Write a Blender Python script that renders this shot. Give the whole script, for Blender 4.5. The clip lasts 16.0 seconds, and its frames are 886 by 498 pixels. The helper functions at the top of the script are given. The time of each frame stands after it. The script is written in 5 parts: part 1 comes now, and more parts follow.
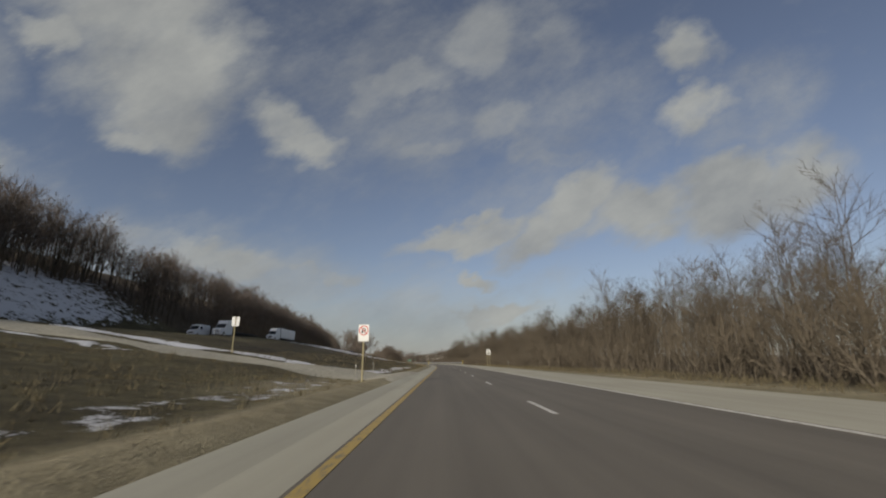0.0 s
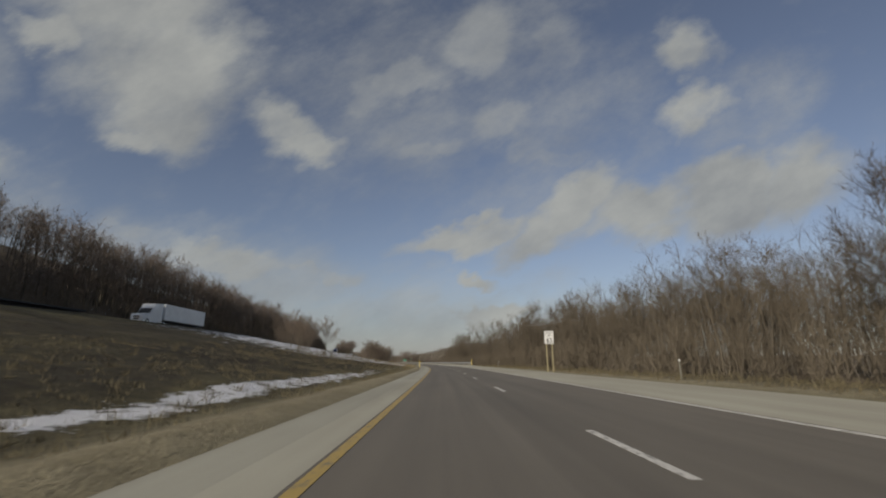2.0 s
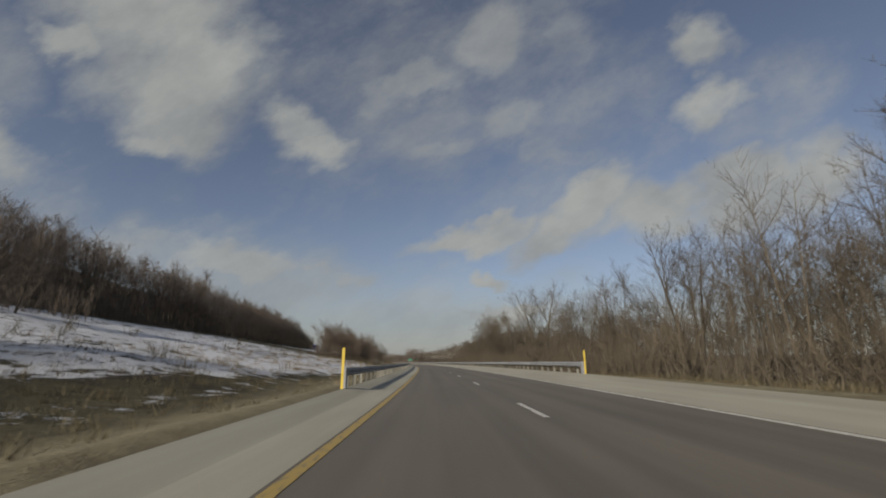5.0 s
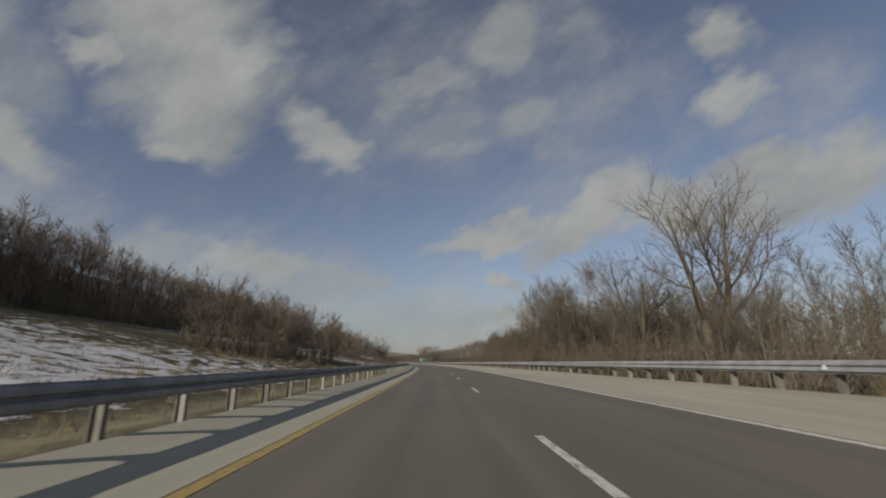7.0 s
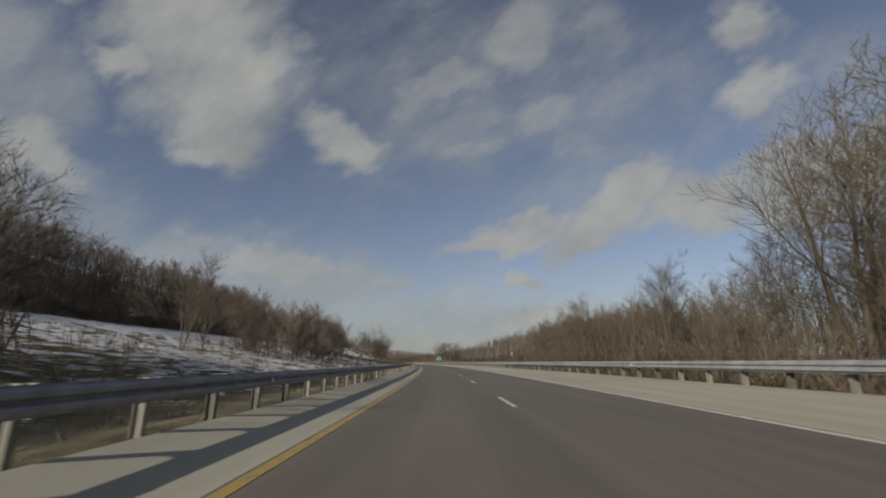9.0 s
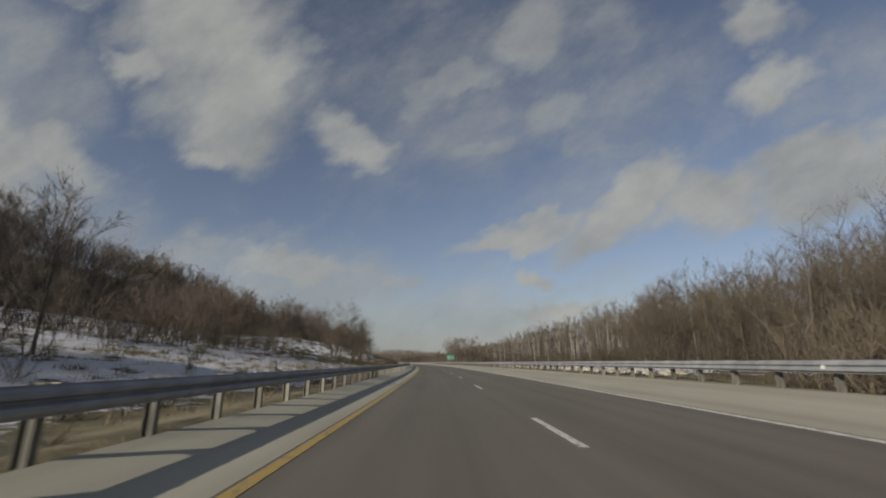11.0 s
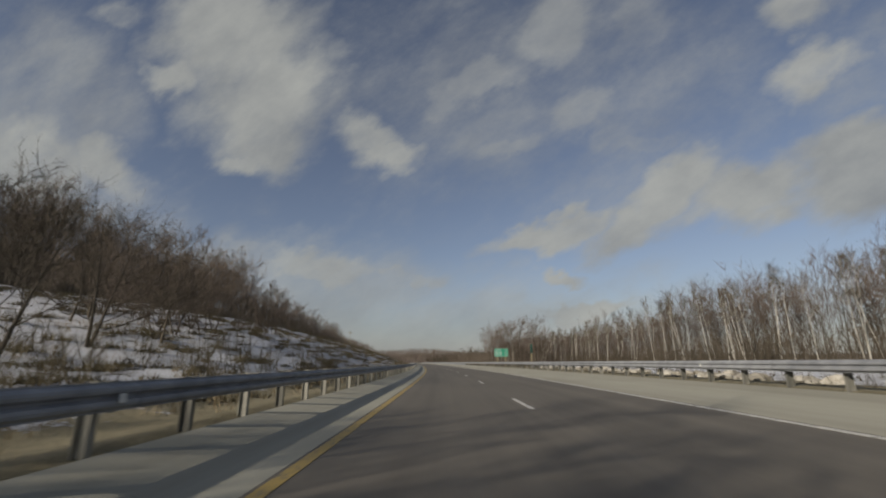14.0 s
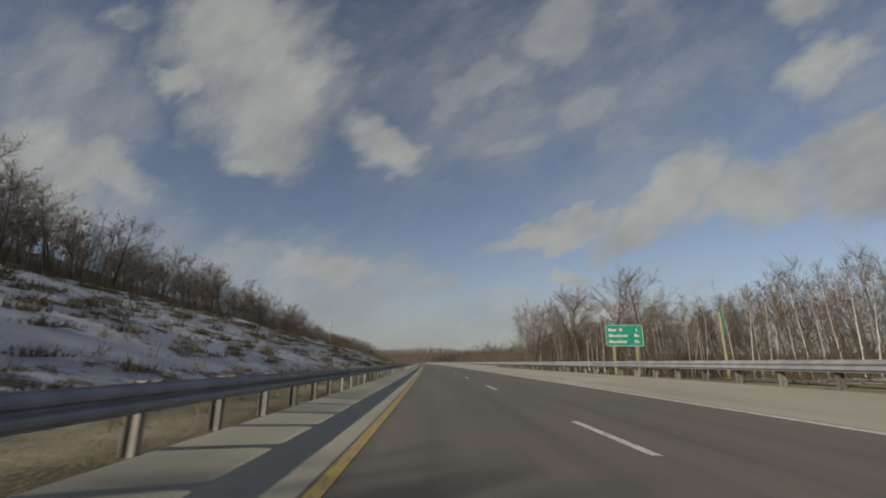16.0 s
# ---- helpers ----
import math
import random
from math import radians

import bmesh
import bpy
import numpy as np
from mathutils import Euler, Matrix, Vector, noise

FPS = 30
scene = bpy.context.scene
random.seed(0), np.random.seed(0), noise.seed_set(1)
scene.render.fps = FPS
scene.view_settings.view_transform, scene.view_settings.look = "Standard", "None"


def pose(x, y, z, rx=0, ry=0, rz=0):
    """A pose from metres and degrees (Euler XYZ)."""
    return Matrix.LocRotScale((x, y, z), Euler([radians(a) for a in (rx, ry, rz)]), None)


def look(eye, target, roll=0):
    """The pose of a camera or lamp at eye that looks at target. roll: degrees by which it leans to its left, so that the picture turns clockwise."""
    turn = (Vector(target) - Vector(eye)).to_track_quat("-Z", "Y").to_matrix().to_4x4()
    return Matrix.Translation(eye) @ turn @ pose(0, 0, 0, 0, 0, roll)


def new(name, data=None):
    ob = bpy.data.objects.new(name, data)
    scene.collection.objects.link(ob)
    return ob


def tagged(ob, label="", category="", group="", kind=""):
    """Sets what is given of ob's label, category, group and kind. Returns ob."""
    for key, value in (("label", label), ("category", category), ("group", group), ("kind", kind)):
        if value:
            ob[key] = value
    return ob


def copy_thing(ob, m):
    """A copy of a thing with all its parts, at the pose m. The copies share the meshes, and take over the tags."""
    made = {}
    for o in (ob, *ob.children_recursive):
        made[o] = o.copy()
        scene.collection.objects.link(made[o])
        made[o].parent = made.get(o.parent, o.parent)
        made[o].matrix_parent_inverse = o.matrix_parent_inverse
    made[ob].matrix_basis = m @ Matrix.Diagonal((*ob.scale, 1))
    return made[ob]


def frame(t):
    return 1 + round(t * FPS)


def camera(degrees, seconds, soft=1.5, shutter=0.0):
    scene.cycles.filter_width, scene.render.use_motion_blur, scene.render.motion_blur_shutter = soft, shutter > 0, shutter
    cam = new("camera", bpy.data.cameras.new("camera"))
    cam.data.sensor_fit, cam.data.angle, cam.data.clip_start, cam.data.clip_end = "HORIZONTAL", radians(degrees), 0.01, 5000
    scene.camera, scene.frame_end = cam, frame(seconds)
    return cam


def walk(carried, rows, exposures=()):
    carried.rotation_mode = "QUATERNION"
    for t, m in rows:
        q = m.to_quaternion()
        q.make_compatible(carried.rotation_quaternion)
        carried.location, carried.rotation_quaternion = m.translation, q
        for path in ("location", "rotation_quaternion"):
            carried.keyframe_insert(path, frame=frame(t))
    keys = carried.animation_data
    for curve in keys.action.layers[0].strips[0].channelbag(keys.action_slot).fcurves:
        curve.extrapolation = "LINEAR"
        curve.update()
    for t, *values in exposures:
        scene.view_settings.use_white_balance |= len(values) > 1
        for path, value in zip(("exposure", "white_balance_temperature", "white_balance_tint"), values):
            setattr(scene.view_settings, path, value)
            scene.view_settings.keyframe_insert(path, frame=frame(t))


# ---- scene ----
# ---- the road's line: arc length s along the yellow line, u metres to its right ----
KNOT_S = [-200, 60, 110, 170, 240, 300, 360, 420, 470, 700, 1500]
KNOT_H = [0, -0.12, 0.65, 3.5, 5.15, 7.75, 9.75, 11.5, 13.9, 16.2, 18.5]
ROAD_S = np.arange(-200.0, 3001.0, 1.0)
ROAD_H = np.radians(np.interp(ROAD_S, KNOT_S, KNOT_H))
_mid = (ROAD_H[1:] + ROAD_H[:-1]) / 2
ROAD_X = np.concatenate([[0], np.cumsum(-np.sin(_mid))])
ROAD_Y = np.concatenate([[0], np.cumsum(np.cos(_mid))])
ROAD_X += -1.191 - ROAD_X[200]
ROAD_Y -= ROAD_Y[200]


def along(s, u):
    """World x, y of road coordinates (arrays or numbers)."""
    h = np.interp(s, ROAD_S, ROAD_H)
    return np.interp(s, ROAD_S, ROAD_X) + u * np.cos(h), np.interp(s, ROAD_S, ROAD_Y) + u * np.sin(h)


def heading(s):
    return float(np.degrees(np.interp(s, ROAD_S, ROAD_H)))


# ---- camera ----
EYE = 1.09
TILT = 14.85
cam = camera(92.0, 16.0, soft=1.95, shutter=0.08)
# seconds, s, u, heading
RIDE = [(0, 0, 1.191, -0.08), (0.5, 14.25, 1.185, -0.26), (1, 28.5, 1.214, -0.34), (1.5, 42.75, 1.24, -0.26),
        (2, 57, 1.237, -0.13), (2.5, 71.25, 1.215, 0.02), (3, 85.49, 1.213, 0.16), (3.5, 99.74, 1.224, 0.37),
        (4, 113.98, 1.226, 0.70), (4.7, 133.9, 1.312, 1.29), (5.3, 150.98, 1.477, 1.83), (5.9, 168.05, 1.725, 2.38),
        (6.5, 185.13, 1.993, 3.04), (7, 199.37, 2.138, 3.73), (7.5, 213.6, 2.189, 4.45), (8, 227.84, 2.152, 5.13),
        (8.5, 242.07, 2.028, 5.74), (9, 256.3, 1.865, 6.24), (9.6, 273.37, 1.709, 6.70), (10.2, 290.44, 1.651, 7.10),
        (10.8, 307.52, 1.689, 7.50), (11.5, 327.45, 1.791, 8.06), (12, 341.68, 1.855, 8.69), (12.5, 355.91, 1.866, 9.38),
        (13, 370.15, 1.832, 9.98), (13.5, 384.38, 1.732, 10.66), (14, 398.62, 1.547, 11.32), (14.5, 412.85, 1.296, 11.86),
        (15, 427.09, 1.043, 12.03), (15.5, 441.32, 0.929, 12.04), (16, 455.56, 0.963, 12.14)]
rows = []
for t, s, u, yaw in RIDE:
    x, y = along(s, u)
    rows.append((t, pose(float(x), float(y), EYE, 90 + TILT, 0, yaw)))
walk(cam, rows)
scene.view_settings.exposure = -0.07

# ---- sun and sky ----
SUN_EL, SUN_AZ = 22.0, 215.5          # azimuth clockwise from +y
sun_way = Vector((math.sin(radians(SUN_AZ)) * math.cos(radians(SUN_EL)), math.cos(radians(SUN_AZ)) * math.cos(radians(SUN_EL)), math.sin(radians(SUN_EL))))
sun = new("sun", bpy.data.lights.new("sun", "SUN"))
sun.data.energy, sun.data.angle, sun.data.color = 4.8, radians(0.6), (1.0, 0.91, 0.78)
sun.matrix_world = look(sun_way * 50, (0, 0, 0))

world = bpy.data.worlds.new("sky")
scene.world = world
world.use_nodes = True
wt = world.node_tree
wt.nodes.clear()


def wlink(a, b):
    wt.links.new(a, b)


def wmath(op, a, b=None, c=None, clamp=False):
    n = wt.nodes.new("ShaderNodeMath")
    n.operation, n.use_clamp = op, clamp
    for i, v in enumerate((a, b, c)):
        if v is None:
            continue
        if isinstance(v, (int, float)):
            n.inputs[i].default_value = v
        else:
            wlink(v, n.inputs[i])
    return n.outputs[0]


def wdot(a, v):
    n = wt.nodes.new("ShaderNodeVectorMath")
    n.operation = "DOT_PRODUCT"
    wlink(a, n.inputs[0])
    n.inputs[1].default_value = v
    return n.outputs["Value"]


coord = wt.nodes.new("ShaderNodeTexCoord").outputs["Generated"]
sky = wt.nodes.new("ShaderNodeTexSky")
sky.sky_type, sky.sun_disc = "NISHITA", False
sky.sun_elevation, sky.sun_rotation = radians(SUN_EL), radians(SUN_AZ)
sky.air_density, sky.dust_density, sky.ozone_density = 1.0, 0.6, 1.6

# cloud field: gnomonic coordinates about one fixed heading of the sky
base = (Euler((radians(90 + TILT), 0, radians(6.6)))).to_matrix()
right_v, up_v, front_v = base @ Vector((1, 0, 0)), base @ Vector((0, 1, 0)), base @ Vector((0, 0, -1))
front = wmath("MAXIMUM", wdot(coord, front_v), 0.08)
gx = wmath("DIVIDE", wdot(coord, right_v), front)
gy = wmath("DIVIDE", wdot(coord, up_v), front)
plane = wt.nodes.new("ShaderNodeCombineXYZ")      # the wind draws the clouds out along one slant
wlink(wmath("MULTIPLY_ADD", gx, 0.52, wmath("MULTIPLY", gy, 0.42)), plane.inputs[0])
wlink(wmath("MULTIPLY_ADD", gy, 1.05, wmath("MULTIPLY", gx, -0.62)), plane.inputs[1])


def wnoise(scale, detail, rough, seed):
    n = wt.nodes.new("ShaderNodeTexNoise")
    n.noise_dimensions = "4D"
    wlink(plane.outputs[0], n.inputs["Vector"])
    n.inputs["Scale"].default_value, n.inputs["Detail"].default_value = scale, detail
    n.inputs["Roughness"].default_value, n.inputs["W"].default_value = rough, seed
    return n.outputs["Fac"]


def shifted(base_fac, amount, axis):
    return wmath("MULTIPLY_ADD", wmath("SUBTRACT", base_fac, 0.5), amount, axis)


# large and small curls of the clouds' edges
warp_x = shifted(wnoise(14.0, 4, 0.6, 21.0), 0.09, shifted(wnoise(5.0, 3, 0.5, 1.0), 0.20, gx))
warp_y = shifted(wnoise(14.0, 4, 0.6, 27.0), 0.09, shifted(wnoise(5.0, 3, 0.5, 7.0), 0.20, gy))
puffs, veils = [], []


def cloud(x0, y0, a, b, turn=0.0, power=1.0, kind=puffs):
    """One ellipse of cloud on the sky, in tangents of the angles from its middle: place, half sizes, turn in degrees, thickness."""
    c, s = math.cos(radians(turn)), math.sin(radians(turn))
    dx, dy = wmath("SUBTRACT", warp_x, x0), wmath("SUBTRACT", warp_y, y0)
    p = wmath("MULTIPLY_ADD", dx, c / a, wmath("MULTIPLY", dy, s / a))
    q = wmath("MULTIPLY_ADD", dx, -s / b, wmath("MULTIPLY", dy, c / b))
    r = wmath("SQRT", wmath("ADD", wmath("MULTIPLY", p, p), wmath("MULTIPLY", q, q)))
    kind.append(wmath("MULTIPLY", wmath("SUBTRACT", 1.5, r, clamp=True), power))


# the large heap of cloud and its neighbours
cloud(-0.580, 0.530, 0.211, 0.143)
cloud(-0.738, 0.435, 0.092, 0.045, 5)
cloud(-0.520, 0.398, 0.209, 0.137)
cloud(-0.501, 0.285, 0.137, 0.090)
cloud(-0.554, 0.223, 0.069, 0.040)
cloud(-0.877, 0.596, 0.092, 0.053, 0, 0.55)
cloud(-0.259, 0.276, 0.090, 0.061, -30, 0.92)
cloud(-0.190, 0.229, 0.095, 0.048, 0, 0.95)
# two puffs and the long bank low to the right
cloud(0.715, 0.527, 0.090, 0.063, 10, 0.85)
cloud(0.748, 0.374, 0.119, 0.058, 28, 0.9)
cloud(0.437, 0.118, 0.132, 0.074, 35, 1.2)
cloud(0.338, 0.041, 0.119, 0.050, 24, 1.0)
cloud(0.103, 0.007, 0.103, 0.037, 12, 1.1)
cloud(0.213, 0.041, 0.112, 0.037, 22, 1.0)
cloud(0.616, 0.100, 0.132, 0.079, 20, 1.2)
cloud(0.523, 0.048, 0.119, 0.048, 10, 0.75)
cloud(0.840, 0.162, 0.159, 0.092, 20, 1.2)
cloud(1.038, 0.206, 0.172, 0.099, 20, 1.0)
cloud(0.203, -0.062, 0.058, 0.017, 3, 1.15)
cloud(0.252, -0.132, 0.119, 0.024, 4, 1.1)
cloud(0.371, -0.115, 0.053, 0.016, 4, 0.6)
# the bright edge of cloud over the hill and the low band beyond it
cloud(-0.943, 0.236, 0.159, 0.079, -35, 1.0)
cloud(-1.115, 0.226, 0.211, 0.145, -30, 1.0)
cloud(-0.375, -0.041, 0.198, 0.045, -8, 0.85)
cloud(-0.184, -0.062, 0.112, 0.024, -3, 0.8)
cloud(-0.507, -0.018, 0.159, 0.040, -14, 0.7)
# thin veils drawn out by the wind
cloud(-0.005, 0.384, 0.159, 0.048, 25, 0.9, veils)
cloud(-0.085, 0.358, 0.092, 0.048, 35, 0.8, veils)
cloud(0.186, 0.510, 0.112, 0.082, 40, 1.0, veils)
cloud(0.021, 0.503, 0.172, 0.106, 25, 0.62, veils)
cloud(0.365, 0.477, 0.079, 0.132, -25, 0.72, veils)
cloud(0.266, 0.303, 0.106, 0.073, 25, 0.95, veils)
cloud(0.081, 0.236, 0.125, 0.034, 3, 0.8, veils)
cloud(-0.032, 0.272, 0.079, 0.066, 30, 0.62, veils)
cloud(0.391, 0.236, 0.145, 0.045, 0, 0.66, veils)
cloud(0.550, 0.252, 0.211, 0.159, 0, 0.40, veils)
cloud(0.153, 0.384, 0.502, 0.291, 0, 0.58, veils)
cloud(0.299, 0.147, 0.225, 0.079, 30, 0.55, veils)
cloud(0.906, 0.384, 0.225, 0.145, 25, 0.6, veils)
cloud(-0.917, 0.107, 0.264, 0.145, -30, 0.72, veils)
cloud(-1.080, 0.400, 0.260, 0.230, -30, 0.85, veils)
cloud(-0.415, -0.065, 0.449, 0.092, -5, 0.8, veils)
cloud(-0.296, 0.556, 0.132, 0.079, 0, 0.35, veils)
cloud(-0.032, -0.177, 1.189, 0.099, 0, 0.85, veils)


def most(parts_of):
    best = parts_of[0]
    for one in parts_of[1:]:
        best = wmath("SMOOTH_MAX", best, one, 0.12)
    return best


# a thin field of cloud everywhere else in the sky
elsewhere = wt.nodes.new("ShaderNodeTexNoise")
wlink(coord, elsewhere.inputs["Vector"])
elsewhere.inputs["Scale"].default_value, elsewhere.inputs["Detail"].default_value = 3.2, 5
behind = wmath("MULTIPLY", wmath("SUBTRACT", 0.35, wdot(coord, front_v), clamp=True), 3.0, clamp=True)
back_field = wmath("MULTIPLY", wmath("MULTIPLY_ADD", elsewhere.outputs["Fac"], 4.0, -1.7, clamp=True), behind)
def opacity(field, lo, hi):
    n = wt.nodes.new("ShaderNodeMapRange")
    n.interpolation_type = "SMOOTHSTEP"
    wlink(field, n.inputs["Value"])
    n.inputs["From Min"].default_value, n.inputs["From Max"].default_value = lo, hi
    return n.outputs[0]


billow = wmath("SUBTRACT", wnoise(8.0, 8, 0.60, 3.0), 0.5)
wisp = wmath("SUBTRACT", wnoise(6.0, 9, 0.66, 33.0), 0.5)
heaps = opacity(wmath("MULTIPLY_ADD", billow, 1.35, most(puffs)), 0.12, 1.08)
thin = wmath("MULTIPLY", opacity(wmath("MULTIPLY_ADD", wisp, 1.7, most(veils)), 0.08, 1.2), 0.74)
mask = wmath("MAXIMUM", wmath("MAXIMUM", heaps, thin), back_field)
mix = wt.nodes.new("ShaderNodeMix")
mix.data_type = "RGBA"
wlink(wmath("MULTIPLY", mask, 0.92), mix.inputs["Factor"])
tone = wt.nodes.new("ShaderNodeMix")
tone.data_type, tone.blend_type = "RGBA", "MULTIPLY"
tone.inputs["Factor"].default_value = 1.0
hsv = wt.nodes.new("ShaderNodeHueSaturation")
hsv.inputs["Saturation"].default_value = 0.81
wlink(sky.outputs[0], hsv.inputs["Color"])
wlink(hsv.outputs[0], tone.inputs["A"])
tone.inputs["B"].default_value = (0.96, 0.925, 0.975, 1)
# winter haze low over the horizon
elev = wt.nodes.new("ShaderNodeSeparateXYZ")
wlink(coord, elev.inputs[0])
low = wmath("POWER", wmath("SUBTRACT", 1.0, wmath("ABSOLUTE", elev.outputs[2]), clamp=True), 11.0)
haze = wt.nodes.new("ShaderNodeMix")
haze.data_type = "RGBA"
wlink(wmath("MULTIPLY", low, 0.62), haze.inputs["Factor"])
wlink(tone.outputs["Result"], haze.inputs["A"])
haze.inputs["B"].default_value = (2.15, 2.50, 2.92, 1)
wlink(haze.outputs["Result"], mix.inputs["A"])
# thick cloud is brighter where it billows, greyer below
shade = wt.nodes.new("ShaderNodeMix")
shade.data_type = "RGBA"
wlink(wmath("MULTIPLY_ADD", wnoise(5.0, 7, 0.6, 11.0), 2.4, -0.75, clamp=True), shade.inputs["Factor"])
shade.inputs["A"].default_value, shade.inputs["B"].default_value = (3.15, 3.28, 3.32, 1), (5.45, 5.5, 5.1, 1)
wlink(shade.outputs["Result"], mix.inputs["B"])
back = wt.nodes.new("ShaderNodeBackground")
back.inputs["Strength"].default_value = 0.083
wlink(mix.outputs["Result"], back.inputs["Color"])
out = wt.nodes.new("ShaderNodeOutputWorld")
wlink(back.outputs[0], out.inputs["Surface"])


# ---- materials ----
def material(name, rough=0.85, metal=0.0):
    m = bpy.data.materials.new(name)
    m.use_nodes = True
    b = m.node_tree.nodes["Principled BSDF"]
    b.inputs["Roughness"].default_value, b.inputs["Metallic"].default_value = rough, metal
    b.inputs["Specular IOR Level"].default_value = 0.3
    return m, m.node_tree, b


def tex(nt, kind, scale, detail=4.0, coords="Object", stretch=(1, 1, 1), rough=0.55):
    c = nt.nodes.new("ShaderNodeTexCoord")
    mp = nt.nodes.new("ShaderNodeMapping")
    mp.inputs["Scale"].default_value = stretch
    nt.links.new(c.outputs[coords], mp.inputs["Vector"])
    n = nt.nodes.new(kind)
    nt.links.new(mp.outputs[0], n.inputs["Vector"])
    n.inputs["Scale"].default_value = scale
    if "Detail" in n.inputs:
        n.inputs["Detail"].default_value = detail
    if "Roughness" in n.inputs:
        n.inputs["Roughness"].default_value = rough
    return n


def ramp(nt, fac, stops):
    r = nt.nodes.new("ShaderNodeValToRGB")
    e = r.color_ramp.elements
    while len(e) < len(stops):
        e.new(0.5)
    for k, (p, c) in zip(e, stops):
        k.position, k.color = p, (*c, 1)
    nt.links.new(fac, r.inputs["Fac"])
    return r.outputs["Color"]


def mixed(nt, fac, a, b, blend="MIX"):
    m = nt.nodes.new("ShaderNodeMix")
    m.data_type, m.blend_type = "RGBA", blend
    for v, k in ((fac, "Factor"), (a, "A"), (b, "B")):
        if isinstance(v, (int, float)):
            m.inputs[k].default_value = v
        elif isinstance(v, tuple):
            m.inputs[k].default_value = (*v, 1)
        else:
            nt.links.new(v, m.inputs[k])
    return m.outputs["Result"]


def math_node(nt, op, a, b=0.0, c=0.0, clamp=False):
    n = nt.nodes.new("ShaderNodeMath")
    n.operation, n.use_clamp = op, clamp
    for i, v in enumerate((a, b, c)):
        if isinstance(v, (int, float)):
            n.inputs[i].default_value = v
        else:
            nt.links.new(v, n.inputs[i])
    return n.outputs[0]


def bump(nt, bsdf, height, strength, distance):
    b = nt.nodes.new("ShaderNodeBump")
    b.inputs["Strength"].default_value, b.inputs["Distance"].default_value = strength, distance
    nt.links.new(height, b.inputs["Height"])
    nt.links.new(b.outputs[0], bsdf.inputs["Normal"])


def simple(name, dark, light, scale=6.0, rough=0.8, metal=0.0, stretch=(1, 1, 1), relief=0.15, by_object=0.0):
    m, nt, b = material(name, rough, metal)
    n = tex(nt, "ShaderNodeTexNoise", scale, 5, stretch=stretch)
    fac = n.outputs["Fac"]
    if by_object:
        info = nt.nodes.new("ShaderNodeObjectInfo")
        fac = math_node(nt, "MULTIPLY_ADD", math_node(nt, "SUBTRACT", info.outputs["Random"], 0.5), by_object, fac, clamp=True)
    col = ramp(nt, fac, [(0.3, dark), (0.72, light)])
    nt.links.new(col, b.inputs["Base Color"])
    bump(nt, b, n.outputs["Fac"], relief, 0.02)
    return m


def wood_stuff(name, dark, light, scale):
    """Bark or twigs: colour varies from tree to tree and along the wood."""
    m, nt, b = material(name, 0.9)
    n = tex(nt, "ShaderNodeTexNoise", scale, 3, stretch=(1, 1, 0.3))
    geo = nt.nodes.new("ShaderNodeNewGeometry")
    info = nt.nodes.new("ShaderNodeObjectInfo")
    f = math_node(nt, "MULTIPLY_ADD", math_node(nt, "SUBTRACT", geo.outputs["Random Per Island"], 0.5), 0.35, n.outputs["Fac"])
    f = math_node(nt, "MULTIPLY_ADD", math_node(nt, "SUBTRACT", info.outputs["Random"], 0.5), 0.35, f, clamp=True)
    nt.links.new(ramp(nt, f, [(0.25, dark), (0.75, light)]), b.inputs["Base Color"])
    return m


def road_material(name, dark, light, streak, fine_relief):
    """Worn paving: fine grain, long streaks along the road, blotches. The uv map holds u and s in metres."""
    m, nt, b = material(name, 0.75)
    grain = tex(nt, "ShaderNodeTexNoise", 45.0, 3, "UV")
    blot = tex(nt, "ShaderNodeTexNoise", 0.5, 5, "UV", (1, 0.22, 1))
    lines = tex(nt, "ShaderNodeTexNoise", 1.5, 3, "UV", (1.0, 0.012, 1))
    f = math_node(nt, "MULTIPLY_ADD", blot.outputs["Fac"], 0.55, math_node(nt, "MULTIPLY", lines.outputs["Fac"], streak))
    f = math_node(nt, "MULTIPLY_ADD", grain.outputs["Fac"], 0.35, f)
    f = math_node(nt, "MULTIPLY", f, 1.0 / (0.9 + streak))
    nt.links.new(ramp(nt, f, [(0.33, dark), (0.67, light)]), b.inputs["Base Color"])
    bump(nt, b, grain.outputs["Fac"], fine_relief, 0.01)
    return m


M_ASPHALT = road_material("asphalt", (0.093, 0.083, 0.068), (0.162, 0.144, 0.116), 0.8, 0.35)
M_CONCRETE = road_material("pale_concrete", (0.244, 0.230, 0.180), (0.394, 0.378, 0.305), 0.5, 0.3)
M_FAR_ASPHALT = road_material("grey_asphalt", (0.086, 0.082, 0.078), (0.140, 0.133, 0.125), 0.6, 0.2)
M_GRAVEL = simple("gravel", (0.227, 0.210, 0.162), (0.392, 0.372, 0.303), 3.0, 0.95, relief=0.3)


def paint_material(name, tint, ground):
    m, nt, b = material(name, 0.6)
    n = tex(nt, "ShaderNodeTexNoise", 7.0, 6, "UV", (1.6, 0.5, 1), 0.7)
    nt.links.new(ramp(nt, n.outputs["Fac"], [(0.36, ground), (0.5, tint)]), b.inputs["Base Color"])
    return m


M_WHITE_PAINT = paint_material("white_road_paint", (0.527, 0.510, 0.468), (0.136, 0.128, 0.111))
M_YELLOW_PAINT = paint_material("yellow_road_paint", (0.348, 0.246, 0.072), (0.170, 0.145, 0.093))


